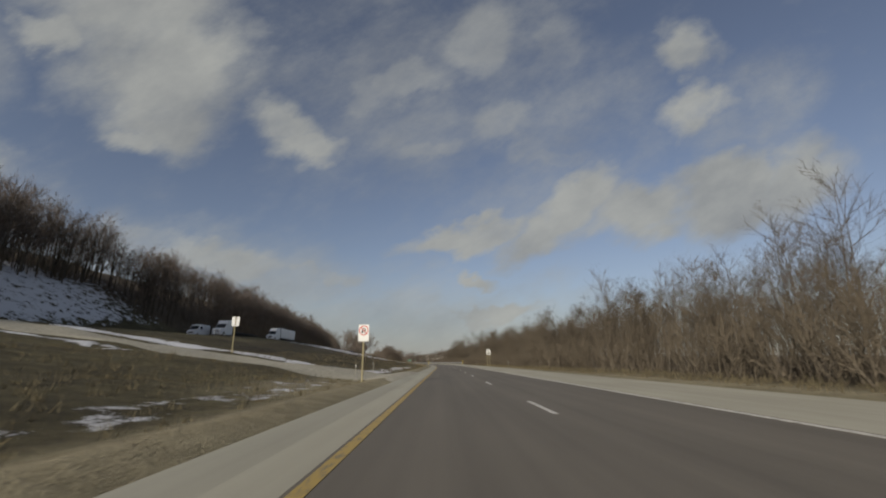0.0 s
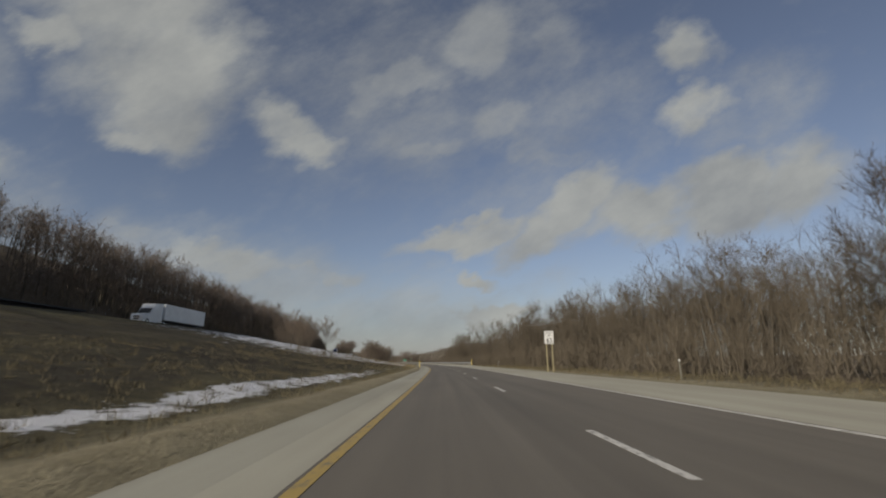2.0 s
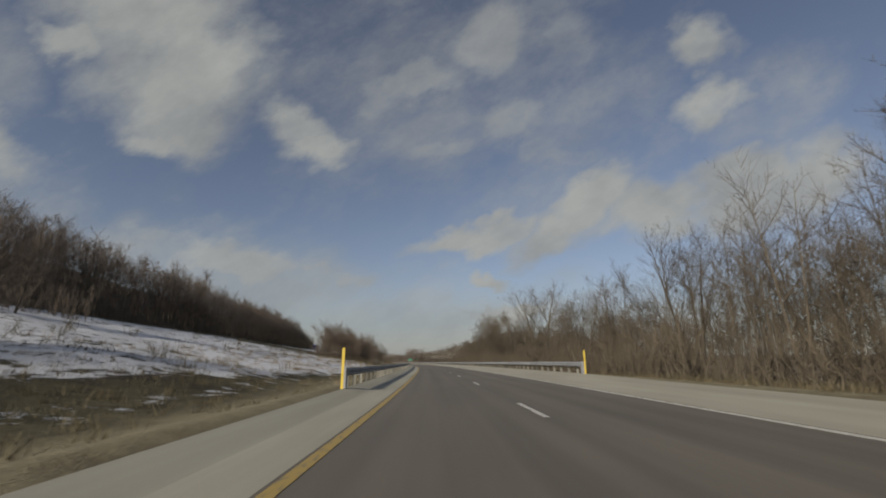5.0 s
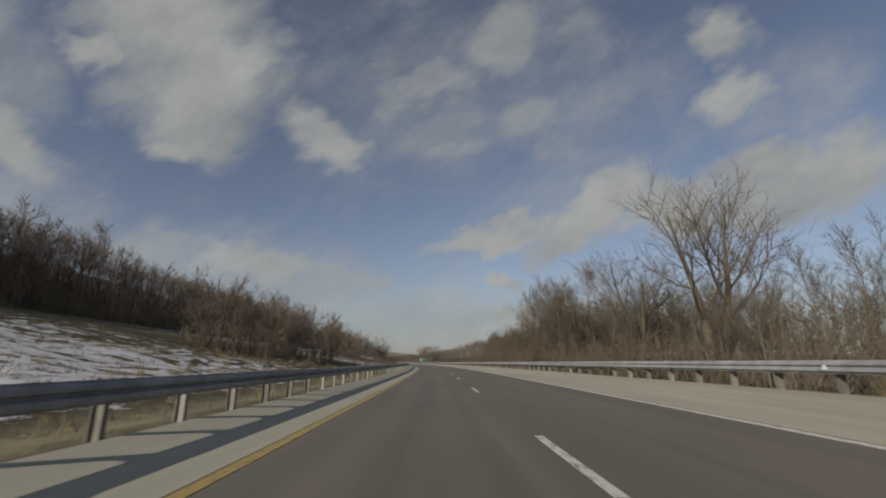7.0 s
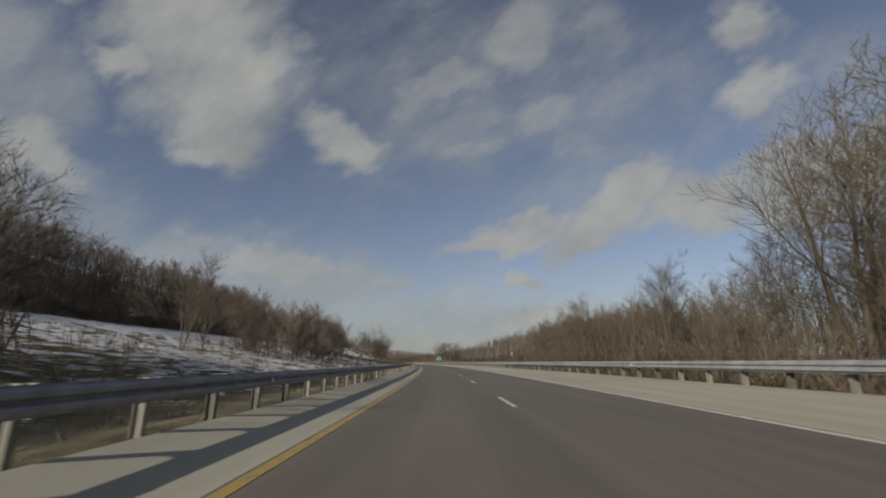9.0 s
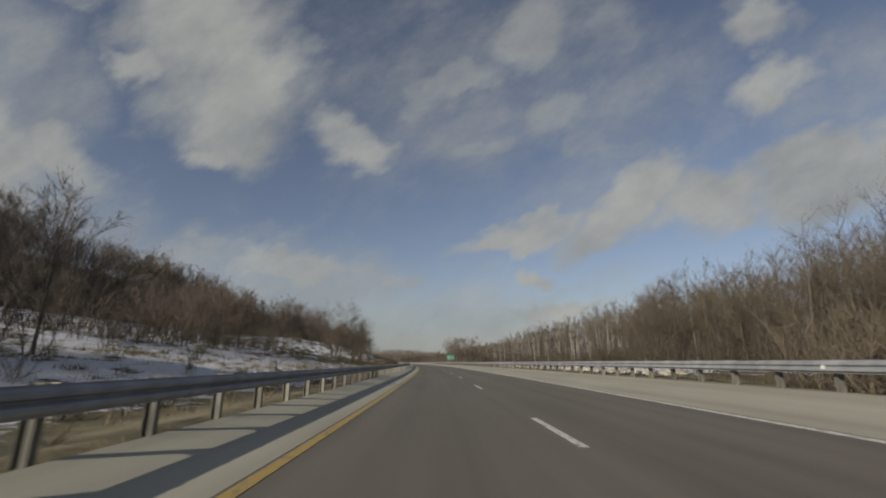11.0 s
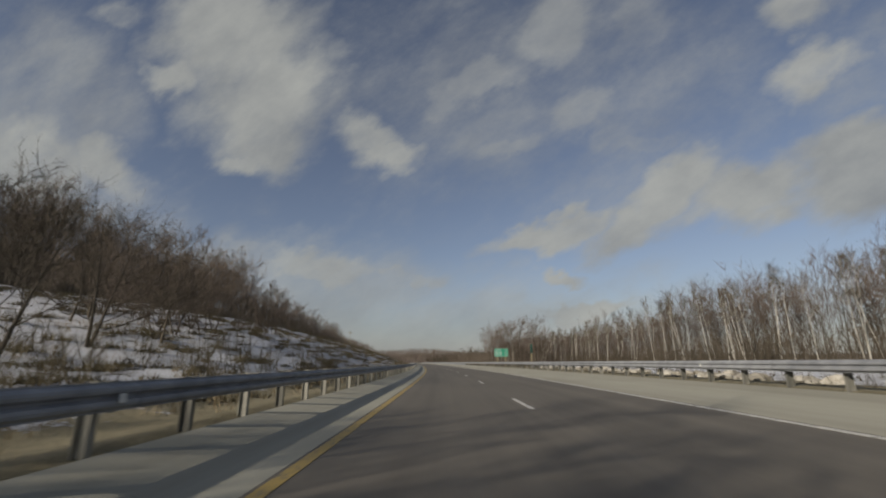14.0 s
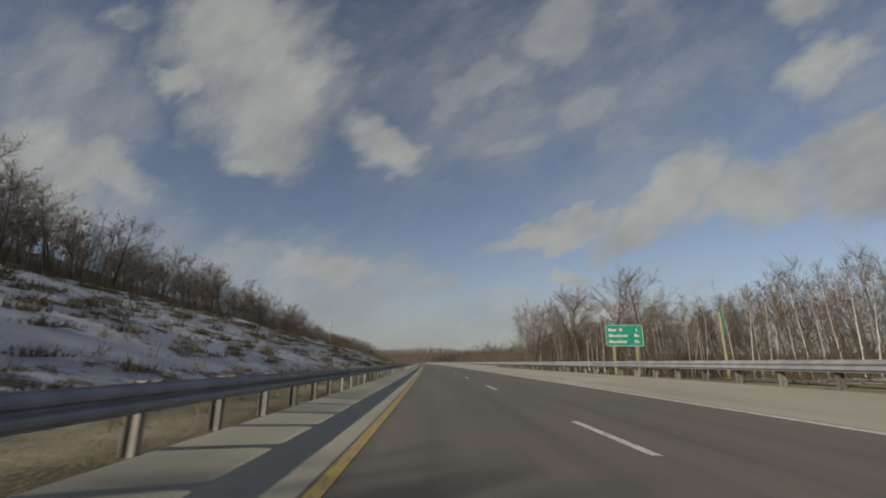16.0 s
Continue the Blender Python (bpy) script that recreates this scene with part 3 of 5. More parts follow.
def guardrail(u, s0, s1, s_mid, side, label):
    """side +1: its face looks to the right."""
    step = 3.81
    x0, y0, z0 = place(s0, u)
    rail = tagged(new("guardrail"), label, "guardrail")
    rail.matrix_world = Matrix.Translation((x0, y0, z0))
    inv = rail.matrix_world.inverted()
    beam_me = w_beam_mesh(step + 0.03)
    post_me = i_post("post", -0.45, 0.76)
    block_me = i_post("blockout", -0.17, 0.17)
    cap_me = from_bm("reflector", box(bmesh.new(), -0.02, 0.0, -0.05, 0.05, -0.05, 0.05, 0.004), M_SIGN_WHITE)
    far_v, far_t, count = [], [], 0
    k = 0
    s = s0
    while s < s1:
        x, y, z = place(s, u)
        x2, y2, z2 = place(s + step, u)
        flat = math.hypot(x2 - x, y2 - y)
        turn = math.degrees(math.atan2(-(x2 - x), y2 - y))
        rise = math.degrees(math.atan2(z2 - z, flat))
        frame_m = pose(x, y, z + 0.44, 0, 0, turn) @ pose(0, 0, 0, rise, 0, 0)
        if side < 0:
            frame_m = pose(x2, y2, z2 + 0.44, 0, 0, turn + 180) @ pose(0, 0, 0, -rise, 0, 0)
        if s < s_mid:
            part("beam", beam_me, rail, at=inv @ frame_m)
            for h in (0.0, 0.5):
                px, py, pz = place(s + 1.65 + h * step, u)
                base = pose(px, py, pz, 0, 0, turn + (0 if side > 0 else 180))
                part("post", post_me, rail, at=inv @ base @ pose(-0.25, 0, 0))
                part("blockout", block_me, rail, at=inv @ base @ pose(-0.083, 0, 0.595))
            if k % 6 == 3:
                base = pose(px, py, pz, 0, 0, turn + (0 if side > 0 else 180))
                part("reflector", cap_me, rail, "small white reflector", at=inv @ base @ pose(0.11, 0, 0.58))
        else:
            m = np.array(inv @ frame_m)
            v = np.array([w.co for w in beam_me.vertices])
            t = np.array([p.vertices[:] for p in beam_me.polygons])
            far_v.append(v @ m[:3, :3].T + m[:3, 3])
            far_t.append(t + count)
            count += len(v)
            for h in (0.0, 0.5):
                px, py, pz = place(s + 1.65 + h * step, u)
                m = np.array(inv @ pose(px, py, pz, 0, 0, turn))
                b = np.array([(a * 0.1 - 0.3 * side, c * 0.075, d) for a in (-1, 1) for c in (-1, 1) for d in (-0.3, 0.75)])
                f = np.array([(0, 1, 3), (0, 3, 2), (4, 6, 7), (4, 7, 5), (0, 4, 5), (0, 5, 1), (2, 3, 7), (2, 7, 6), (1, 5, 7), (1, 7, 3)])
                far_v.append(b @ m[:3, :3].T + m[:3, 3])
                far_t.append(f + count)
                count += 8
        s += step
        k += 1
    far = part("far_rail", mesh_np("far_rail", np.concatenate(far_v), np.concatenate(far_t), M_STEEL), rail)
    tagged(far, kind="stuff")
    # turned-down end
    bm = box(bmesh.new(), -0.09, 0.09, -0.35, 0.0, -0.3, 0.78, 0.02)
    part("end_terminal", from_bm("end_terminal", bm, M_STEEL), rail, "blunt steel end terminal", at=inv @ pose(*place(s0, u), 0, 0, heading(s0)))
    bm = box(bmesh.new(), -0.012, 0.012, -0.05, 0.05, -0.3, 1.5, 0.004)
    bmesh.ops.rotate(bm, verts=bm.verts, cent=(0, 0, 0), matrix=Matrix.Rotation(radians(90), 3, "Z"))
    part("end_marker", from_bm("end_marker", bm, M_YELLOW), rail, "upright yellow marker post", at=inv @ pose(*place(s0 - 0.6, u), 0, 0, heading(s0)))
    return rail


guardrail(-2.12, 160, 900, 520, 1, "long galvanised steel guardrail on steel posts beside the median")
guardrail(11.45, 172, 900, 520, -1, "long galvanised steel guardrail on steel posts along the wide shoulder")


# ---- trees ----
def tube(pts, radii, sides):
    pts = np.asarray(pts, float)
    n = len(pts)
    way = np.gradient(pts, axis=0)
    way /= np.linalg.norm(way, axis=1)[:, None] + 1e-9
    ref = np.where(np.abs(way[:, 2:3]) > 0.9, [[1.0, 0, 0]], [[0, 0, 1.0]])
    a = np.cross(way, ref)
    a /= np.linalg.norm(a, axis=1)[:, None] + 1e-9
    b = np.cross(way, a)
    ang = np.arange(sides) * 2 * np.pi / sides
    ring = pts[:, None, :] + np.asarray(radii)[:, None, None] * (np.cos(ang)[None, :, None] * a[:, None, :] + np.sin(ang)[None, :, None] * b[:, None, :])
    v = ring.reshape(-1, 3)
    t = []
    for i in range(n - 1):
        for j in range(sides):
            p, q = i * sides + j, i * sides + (j + 1) % sides
            t += [(p, q, q + sides), (p, q + sides, p + sides)]
    return v, np.array(t)


def cones(start, way, length, radius, sides=3):
    """Many thin tapering twigs at once, three-sided, or mere slivers for the finest."""
    n = len(start)
    way = way / (np.linalg.norm(way, axis=1)[:, None] + 1e-9)
    spin = np.random.default_rng(n).normal(0, 1, (n, 3))
    a = np.cross(way, spin)
    a /= np.linalg.norm(a, axis=1)[:, None] + 1e-9
    b = np.cross(way, a)
    if sides == 1:
        v = np.stack([start - a * radius[:, None], start + a * radius[:, None], start + way * length[:, None]], 1)
        return v.reshape(-1, 3), np.arange(n * 3).reshape(-1, 3)
    v = np.zeros((n, 4, 3))
    for k in range(3):
        g = k * 2 * np.pi / 3
        v[:, k] = start + radius[:, None] * (math.cos(g) * a + math.sin(g) * b)
    v[:, 3] = start + way * length[:, None]
    i = np.arange(n)[:, None] * 4
    t = np.concatenate([i + np.array([[0, 1, 3]]), i + np.array([[1, 2, 3]]), i + np.array([[2, 0, 3]])])
    return v.reshape(-1, 3), t


def joined(pieces):
    v, t, k = [], [], 0
    for a, b in pieces:
        v.append(a)
        t.append(b + k)
        k += len(a)
    return np.concatenate(v), np.concatenate(t)


def limb_path(rng, start, way, length, bends, up, jitter):
    pts = [np.array(start)]
    d = np.array(way, float)
    for _ in range(bends):
        d = d + np.array([0, 0, up]) + rng.normal(0, jitter, 3)
        d /= np.linalg.norm(d)
        pts.append(pts[-1] + d * length / bends)
    return np.array(pts)


def branchlets(paths, radius, sides):
    """Many bent branches at once, each of three points: three-sided, or ribbons for the finer ones."""
    n = len(paths)
    way = paths[:, 2] - paths[:, 0]
    way /= np.linalg.norm(way, axis=1)[:, None] + 1e-9
    a = np.cross(way, np.random.default_rng(n).normal(0, 1, (n, 3)))
    a /= np.linalg.norm(a, axis=1)[:, None] + 1e-9
    b = np.cross(way, a)
    if sides == 1:
        w0, w1 = a * radius[:, None], a * radius[:, None] * 0.7
        v = np.stack([paths[:, 0] - w0, paths[:, 0] + w0, paths[:, 1] - w1, paths[:, 1] + w1, paths[:, 2]], 1)
        t = np.array([(0, 1, 3), (0, 3, 2), (2, 3, 4)])
    else:
        ring = []
        for at, w in ((0, 1.0), (1, 0.62)):
            for k in range(3):
                g = k * 2 * np.pi / 3
                ring.append(paths[:, at] + radius[:, None] * w * (math.cos(g) * a + math.sin(g) * b))
        v = np.stack([*ring, paths[:, 2]], 1)
        t = np.array([(0, 1, 4), (0, 4, 3), (1, 2, 5), (1, 5, 4), (2, 0, 3), (2, 3, 5), (3, 4, 6), (4, 5, 6), (5, 3, 6)])
    return v.reshape(-1, 3), (np.arange(n)[:, None, None] * v.shape[1] + t[None]).reshape(-1, 3)


def sprout(rng, paths, count, f0, f1, shortest, longest, angle, up, curl):
    """count side branches from a set of branches, the long ones bearing more: paths of three points, and whose they are."""
    size = np.linalg.norm(paths[:, 2] - paths[:, 0], axis=1)
    own = rng.choice(len(paths), count, p=size / size.sum())
    f = rng.uniform(f0, f1, count)
    p = paths[own]
    low = (f < 0.5)[:, None]
    at = np.where(low, p[:, 0] + (p[:, 1] - p[:, 0]) * f[:, None] * 2, p[:, 1] + (p[:, 2] - p[:, 1]) * (f[:, None] * 2 - 1))
    d = np.where(low, p[:, 1] - p[:, 0], p[:, 2] - p[:, 1])
    d /= np.linalg.norm(d, axis=1)[:, None] + 1e-9
    side = np.cross(d, rng.normal(0, 1, (count, 3)))
    side /= np.linalg.norm(side, axis=1)[:, None] + 1e-9
    bend = np.clip(rng.normal(angle, 0.16, count), 0.12, 1.5)[:, None]
    way = d * np.cos(bend) + side * np.sin(bend) + np.array([0, 0, up])
    way /= np.linalg.norm(way, axis=1)[:, None]
    length = (size[own] * rng.uniform(shortest, longest, count) * (1.2 - 0.55 * f))[:, None]
    mid = at + way * length * 0.5
    way2 = way + rng.normal(0, curl, (count, 3)) + np.array([0, 0, up * 0.8])
    way2 /= np.linalg.norm(way2, axis=1)[:, None]
    return np.stack([at, mid, mid + way2 * length * 0.5], 1), own


def bare_tree(seed, h, r0, limbs=14, subs=4, fine=400, twigs=2000, crown=0.3, reach=0.42, stems=1, lean=0.05, sides=5, twig_r=0.008, spread=0.5, up=0.12, wobble=0.035):
    """A leafless tree: arrays for its trunk with limbs, and for its branchlets and twigs, branching four times over."""
    rng = np.random.default_rng(seed)
    wood, limb_paths, limb_r = [], [], []
    for k in range(stems):
        away = np.array([rng.normal(0, lean), rng.normal(0, lean), 1.0])
        if stems > 1:
            g = k * 2 * math.pi / stems + rng.uniform(-0.5, 0.5)
            away = np.array([math.cos(g) * 0.25, math.sin(g) * 0.25, 1.0])
        away /= np.linalg.norm(away)
        hh = h * (1 if k == 0 else rng.uniform(0.75, 0.95))
        trunk = limb_path(rng, (0, 0, -0.4), away, hh * 0.86 + 0.4, 8, 0.05, wobble)
        rad = r0 * (1 - np.linspace(0, 1, 9) ** 0.85 * 0.95) * (1 if stems == 1 else 0.75)
        rad[0] *= 1.3
        wood.append(tube(trunk, rad, sides + 1))
        limb_paths.append([trunk[6], trunk[7], trunk[8]])
        limb_r.append(rad[6])
        count = max(2, limbs // stems)
        for j in range(count):
            f = crown + (0.96 - crown) * ((j + rng.uniform(0, 0.9)) / count)
            i = min(int(f * 8), 7)
            p = trunk[i] + (trunk[i + 1] - trunk[i]) * (f * 8 - i)
            g = j * 2.4 + rng.uniform(-0.7, 0.7)
            el = 1.45 - spread * rng.uniform(0.75, 1.7) * (1.15 - 0.3 * f)
            way = np.array([math.cos(g) * math.cos(el), math.sin(g) * math.cos(el), math.sin(el)])
            ln = h * reach * (1.12 - 0.72 * f) * rng.uniform(0.75, 1.2)
            path = limb_path(rng, p, way, ln, 4, up, 0.085)
            r1 = max(np.interp(f * 8, np.arange(9), rad) * 0.40, 0.012)
            wood.append(tube(path, np.linspace(r1, r1 * 0.2, 5), max(3, sides - 1)))
            limb_paths.append([path[0], path[2], path[4]])
            limb_r.append(r1)
    lp, lr = np.array(limb_paths), np.array(limb_r)
    p2, own = sprout(rng, lp, len(lp) * subs, 0.2, 0.97, 0.35, 0.68, 0.6, 0.12, 0.14)
    r2 = np.clip(lr[own] * 0.42, twig_r * 1.6, None)
    wood.append(branchlets(p2, r2, 3))
    p3, own = sprout(rng, np.concatenate([p2, lp]), fine, 0.15, 0.98, 0.32, 0.62, 0.62, 0.10, 0.18)
    p4, own = sprout(rng, np.concatenate([p3, p2]), twigs, 0.2, 1.0, 0.35, 0.75, 0.62, 0.08, 0.22)
    crown_mesh = joined([branchlets(p3, twig_r * 1.35 * rng.uniform(0.7, 1.2, fine), 1),
                         cones(p4[:, 0], p4[:, 2] - p4[:, 0], np.linalg.norm(p4[:, 2] - p4[:, 0], axis=1) * 1.15, twig_r * rng.uniform(0.6, 1.1, twigs), 1)])
    return joined(wood), crown_mesh


def shrub(seed, h, stems, twigs, twig_r=0.012):
    rng = np.random.default_rng(seed)
    wood, tips = [], []
    for k in range(stems):
        g, out = rng.uniform(0, 6.283), rng.uniform(0.1, 0.75)
        way = np.array([math.cos(g) * out, math.sin(g) * out, 1.0])
        base = np.array([rng.normal(0, h * 0.16), rng.normal(0, h * 0.16), -0.15])
        path = limb_path(rng, base, way / np.linalg.norm(way), h * rng.uniform(0.6, 1.05), 3, 0.05, 0.14)
        wood.append(tube(path, np.linspace(0.017, 0.005, 4), 3))
        tips.append(path)
    pick = rng.integers(0, len(tips), twigs)
    q = rng.uniform(0.1, 0.99, twigs) * 3
    a = np.minimum(q.astype(int), 2)
    arr = np.array(tips)
    p0, p1 = arr[pick, a], arr[pick, a + 1]
    st = p0 + (p1 - p0) * (q - a)[:, None]
    d = (p1 - p0) / np.linalg.norm(p1 - p0, axis=1)[:, None]
    tw = cones(st, d + rng.normal(0, 0.6, (twigs, 3)) + np.array([0, 0, 0.25]), rng.uniform(0.3, 0.9, twigs) * h * 0.3, rng.uniform(0.7, 1.3, twigs) * twig_r, 1)
    return joined(wood), tw


def plant(kind, s, u, scale, turn, label, category, group, tilt=0.0):
    """Stand a copy of a tree at road coordinates."""
    m = pose(*place(s, u), tilt, 0, turn)
    ob = copy_thing(kind, m @ Matrix.Scale(scale, 4))
    ob.matrix_basis = m @ Matrix.Scale(scale, 4)
    return tagged(ob, label, category, group)


def tree_kind(name, arrays, bark, twig, label):
    """One tree with its trunk and crown; it is planted by plant()."""
    (wv, wt_), (tv, tt) = arrays
    ob = new(name)
    part("trunk", mesh_np("trunk", wv, wt_, bark, smooth=True), ob)
    part("crown", mesh_np("crown", tv, tt, twig), ob)
    return tagged(ob, label, "tree")


def thicket(name, kinds, spots, bark, twig, label, category, seed):
    """Far woods or brush as one mass: wood and twigs of many plants."""
    rng = np.random.default_rng(seed)
    vs, ts, mats, count = [], [], [], 0
    for s, u, sc in spots:
        (wv, wt_), (tv, tt) = kinds[rng.integers(len(kinds))]
        g = rng.uniform(0, 6.283)
        c, d = math.cos(g) * sc, math.sin(g) * sc
        turn = np.array([[c, -d, 0], [d, c, 0], [0, 0, sc * rng.uniform(0.9, 1.12)]])
        at = np.array(place(s, u))
        for v, t, k in ((wv, wt_, 0), (tv, tt, 1)):
            vs.append(v @ turn.T + at)
            ts.append(t + count)
            mats.append(np.full(len(t), k, np.int32))
            count += len(v)
    me = mesh_np(name, np.concatenate(vs), np.concatenate(ts), bark)
    me.materials.append(twig)
    me.polygons.foreach_set("material_index", np.concatenate(mats))
    return tagged(new(name, me), label, category, kind="stuff")


def scatter(seed, s0, s1, u0, u1, n, lo, hi):
    rng = np.random.default_rng(seed)
    return [(rng.uniform(s0, s1), rng.uniform(u0, u1), rng.uniform(lo, hi)) for _ in range(n)]


def slim_tree(seed, h, r0, limbs, fine, twigs, crown, reach, twig_r, spread, wobble=0.03):
    """A light leafless tree for the depth of a wood."""
    g = np.random.default_rng(seed)
    trunk = limb_path(g, (0, 0, -0.3), (g.normal(0, 0.05), g.normal(0, 0.05), 1.0), h * 0.92, 4, 0.04, wobble)
    rad = r0 * np.array([1.2, 0.85, 0.62, 0.38, 0.1])
    f = crown + (0.95 - crown) * (np.arange(limbs) + g.uniform(0, 0.9, limbs)) / limbs
    i = np.minimum((f * 4).astype(int), 3)
    at = trunk[i] + (trunk[i + 1] - trunk[i]) * (f * 4 - i)[:, None]
    turn = np.arange(limbs) * 2.4 + g.uniform(-0.6, 0.6, limbs)
    el = 1.45 - spread * g.uniform(0.7, 1.6, limbs)
    way = np.stack([np.cos(turn) * np.cos(el), np.sin(turn) * np.cos(el), np.sin(el)], 1)
    ln = (h * reach * (1.15 - 0.75 * f) * g.uniform(0.75, 1.2, limbs))[:, None]
    mid = at + way * ln * 0.5
    way2 = way + g.normal(0, 0.1, (limbs, 3)) + np.array([0, 0, 0.2])
    lp = np.stack([at, mid, mid + way2 / np.linalg.norm(way2, axis=1)[:, None] * ln * 0.5], 1)
    lp = np.concatenate([lp, [[trunk[2], trunk[3], trunk[4]]]])
    p3, _ = sprout(g, lp, fine, 0.15, 0.97, 0.32, 0.62, 0.6, 0.10, 0.15)
    p4, _ = sprout(g, np.concatenate([p3, lp]), twigs, 0.15, 1.0, 0.25, 0.6, 0.62, 0.08, 0.2)

    def slivers(p, radius):
        d = p[:, 2] - p[:, 0]
        return cones(p[:, 0], d, np.linalg.norm(d, axis=1) * 1.1, radius * g.uniform(0.6, 1.15, len(p)), 1)

    return joined([tube(trunk, rad, 3), branchlets(lp[:limbs], np.full(limbs, r0 * 0.33), 3)]), joined([slivers(p3, twig_r * 1.3), slivers(p4, twig_r)])


def forest(seed, s0, s1, u0, u1, n, heights, even=0.74):
    """Spots for thicket(), for kinds 10 m high; heights is a pair of lists over s."""
    g = np.random.default_rng(seed)
    s, u = g.uniform(s0, s1, n), g.uniform(u0, u1, n)
    wave = 1 + 0.08 * np.sin(s * 0.21 + u * 0.3 + seed) + 0.06 * np.sin(s * 0.53 - u * 0.2)
    h = np.interp(s, *heights) * wave * g.uniform(even, 1.08, n) / 10.0
    return list(zip(s, u, h))


def stem_wood(seed, s0, s1, u0, u1, n, heights, twigs, bark, twig, label, stem_r=0.035, twig_r=0.014, name="woodland", category="woodland", low=0.2, even=0.74, lean=0.105):
    """A close stand of thin upright stems with fine shoots, as one mass; heights is a pair of lists over s."""
    g = np.random.default_rng(seed)
    s, u = g.uniform(s0, s1, n), g.uniform(u0, u1, n)
    x, y = along(s, u)
    wave = 1 + 0.10 * np.sin(s * 0.21 + u * 0.3 + seed) + 0.07 * np.sin(s * 0.53 - u * 0.2)
    h = np.interp(s, *heights) * wave * g.uniform(even, 1.05, n)
    foot = np.stack([x, y, land(s, u) - 0.2], 1)
    way = np.concatenate([g.normal(0, lean, (n, 2)), np.ones((n, 1))], 1)
    sv, st = cones(foot, way, h, stem_r * 0.62 * (0.6 + h / 14) * g.uniform(0.6, 1.4, n))
    k = np.repeat(np.arange(n), int(twigs * 1.4))
    f = low + (0.98 - low) * g.uniform(0, 1, len(k)) ** 0.62
    unit = way / np.linalg.norm(way, axis=1)[:, None]
    start = foot[k] + unit[k] * (h[k] * f)[:, None]
    go = g.normal(0, 0.68, (len(k), 3)) + np.array([0, 0, 0.65])
    tv, tt = cones(start, go, h[k] * g.uniform(0.08, 0.22, len(k)) * (1.2 - 0.5 * f), twig_r * g.uniform(0.6, 1.4, len(k)), 1)
    me = mesh_np(name, np.concatenate([sv, tv]), np.concatenate([st, tt + len(sv)]), bark)
    me.materials.append(twig)
    me.polygons.foreach_set("material_index", np.concatenate([np.zeros(len(st), np.int32), np.ones(len(tt), np.int32)]))
    return tagged(new(name, me), label, category, kind="stuff")


# kinds of tree; heights in metres at scale 1
NEAR = [bare_tree(11 + i, 12.0, 0.095, 15, 5, 560, 3000, 0.16 + 0.06 * i, 0.36 + 0.03 * (i % 2), 1, 0.06, 4, 0.0080, 0.60) for i in range(4)]
NEAR += [bare_tree(31 + i, 11.5, 0.09, 15, 5, 560, 3000, 0.14, 0.34, 2 + i, 0.05, 4, 0.0080, 0.55) for i in range(2)]
MID = [bare_tree(51 + i, 12.0, 0.11, 10, 3, 180, 700, 0.16, 0.38, 1, 0.06, 4, 0.014, 0.5) for i in range(4)]
HILL = [bare_tree(61 + i, 13.0, 0.15, 12, 3, 260, 900, 0.22, 0.40, 1, 0.06, 4, 0.022, 0.55) for i in range(4)]
FAR = [bare_tree(71 + i, 13.0, 0.16, 5, 1, 70, 150, 0.16, 0.42, 1, 0.06, 3, 0.045, 0.5) for i in range(4)]
SLIM = [slim_tree(401 + i, 10.0, 0.06, 10, 60, 280, 0.12 + 0.08 * (i % 4), 0.40, 0.0095, 0.62) for i in range(8)]
SLIM_FAR = [slim_tree(421 + i, 10.0, 0.09, 9, 46, 190, 0.16 + 0.06 * (i % 4), 0.42, 0.018, 0.66) for i in range(8)]
POLE = [slim_tree(441 + i, 10.0, 0.034, 9, 36, 190, 0.34, 0.26, 0.013, 0.5, 0.02) for i in range(6)]
BRUSH = [shrub(91 + i, 2.6, 9, 420, 0.009) for i in range(4)]
BIRCH = [bare_tree(111 + i, 13.0, 0.062, 7, 2, 160, 800, 0.5, 0.20, 1, 0.05, 5, 0.010, 0.42, 0.12, 0.02) for i in range(3)]

OAK = [bare_tree(161 + i, 11.0, 0.17, 13, 5, 420, 1600, 0.34, 0.44, 1, 0.06, 5, 0.011, 0.72, 0.10, 0.05) for i in range(4)]
L_WOOD = "tall leafless grey-brown tree at the edge of the wood"
near_kinds = [tree_kind("tree", a, M_BARK, M_TWIG, L_WOOD) for a in NEAR]
rng = random.Random(5)
# the wood's edge along the right-hand verge: low at first, taller further on
for k in range(74):
    s = 4 + k * 2.07 + rng.uniform(-0.8, 0.8)
    u = rng.uniform(16.5, 23.0)
    sc = float(np.interp(s, [0, 40, 80, 110, 180], [0.66, 0.66, 0.70, 0.80, 1.05])) * rng.uniform(0.82, 1.15)
    plant(rng.choice(near_kinds), s, u, sc, rng.uniform(0, 360), L_WOOD, "tree", "trees at the wood's edge", rng.uniform(-4, 4))
for k in range(36):
    s = 188 + k * 4.0 + rng.uniform(-1, 1)
    u = rng.uniform(20, 28)
    sc = float(np.interp(s, [180, 205, 235, 265, 300, 335], [0.8, 0.9, 0.75, 1.0, 0.85, 0.7])) * rng.uniform(0.85, 1.12)
    plant(rng.choice(near_kinds), s, u, sc, rng.uniform(0, 360), "small leafless brown tree in the brush behind the guardrail", "tree", "trees behind the guardrail", rng.uniform(-4, 4))
LOW_EDGE = ([-40, 0, 40, 80, 110, 180], [5.0, 5.0, 4.8, 5.0, 5.8, 6.4])
EDGE = ([-40, 0, 40, 80, 110, 180], [8.8, 8.8, 8.6, 8.7, 9.8, 11.5])
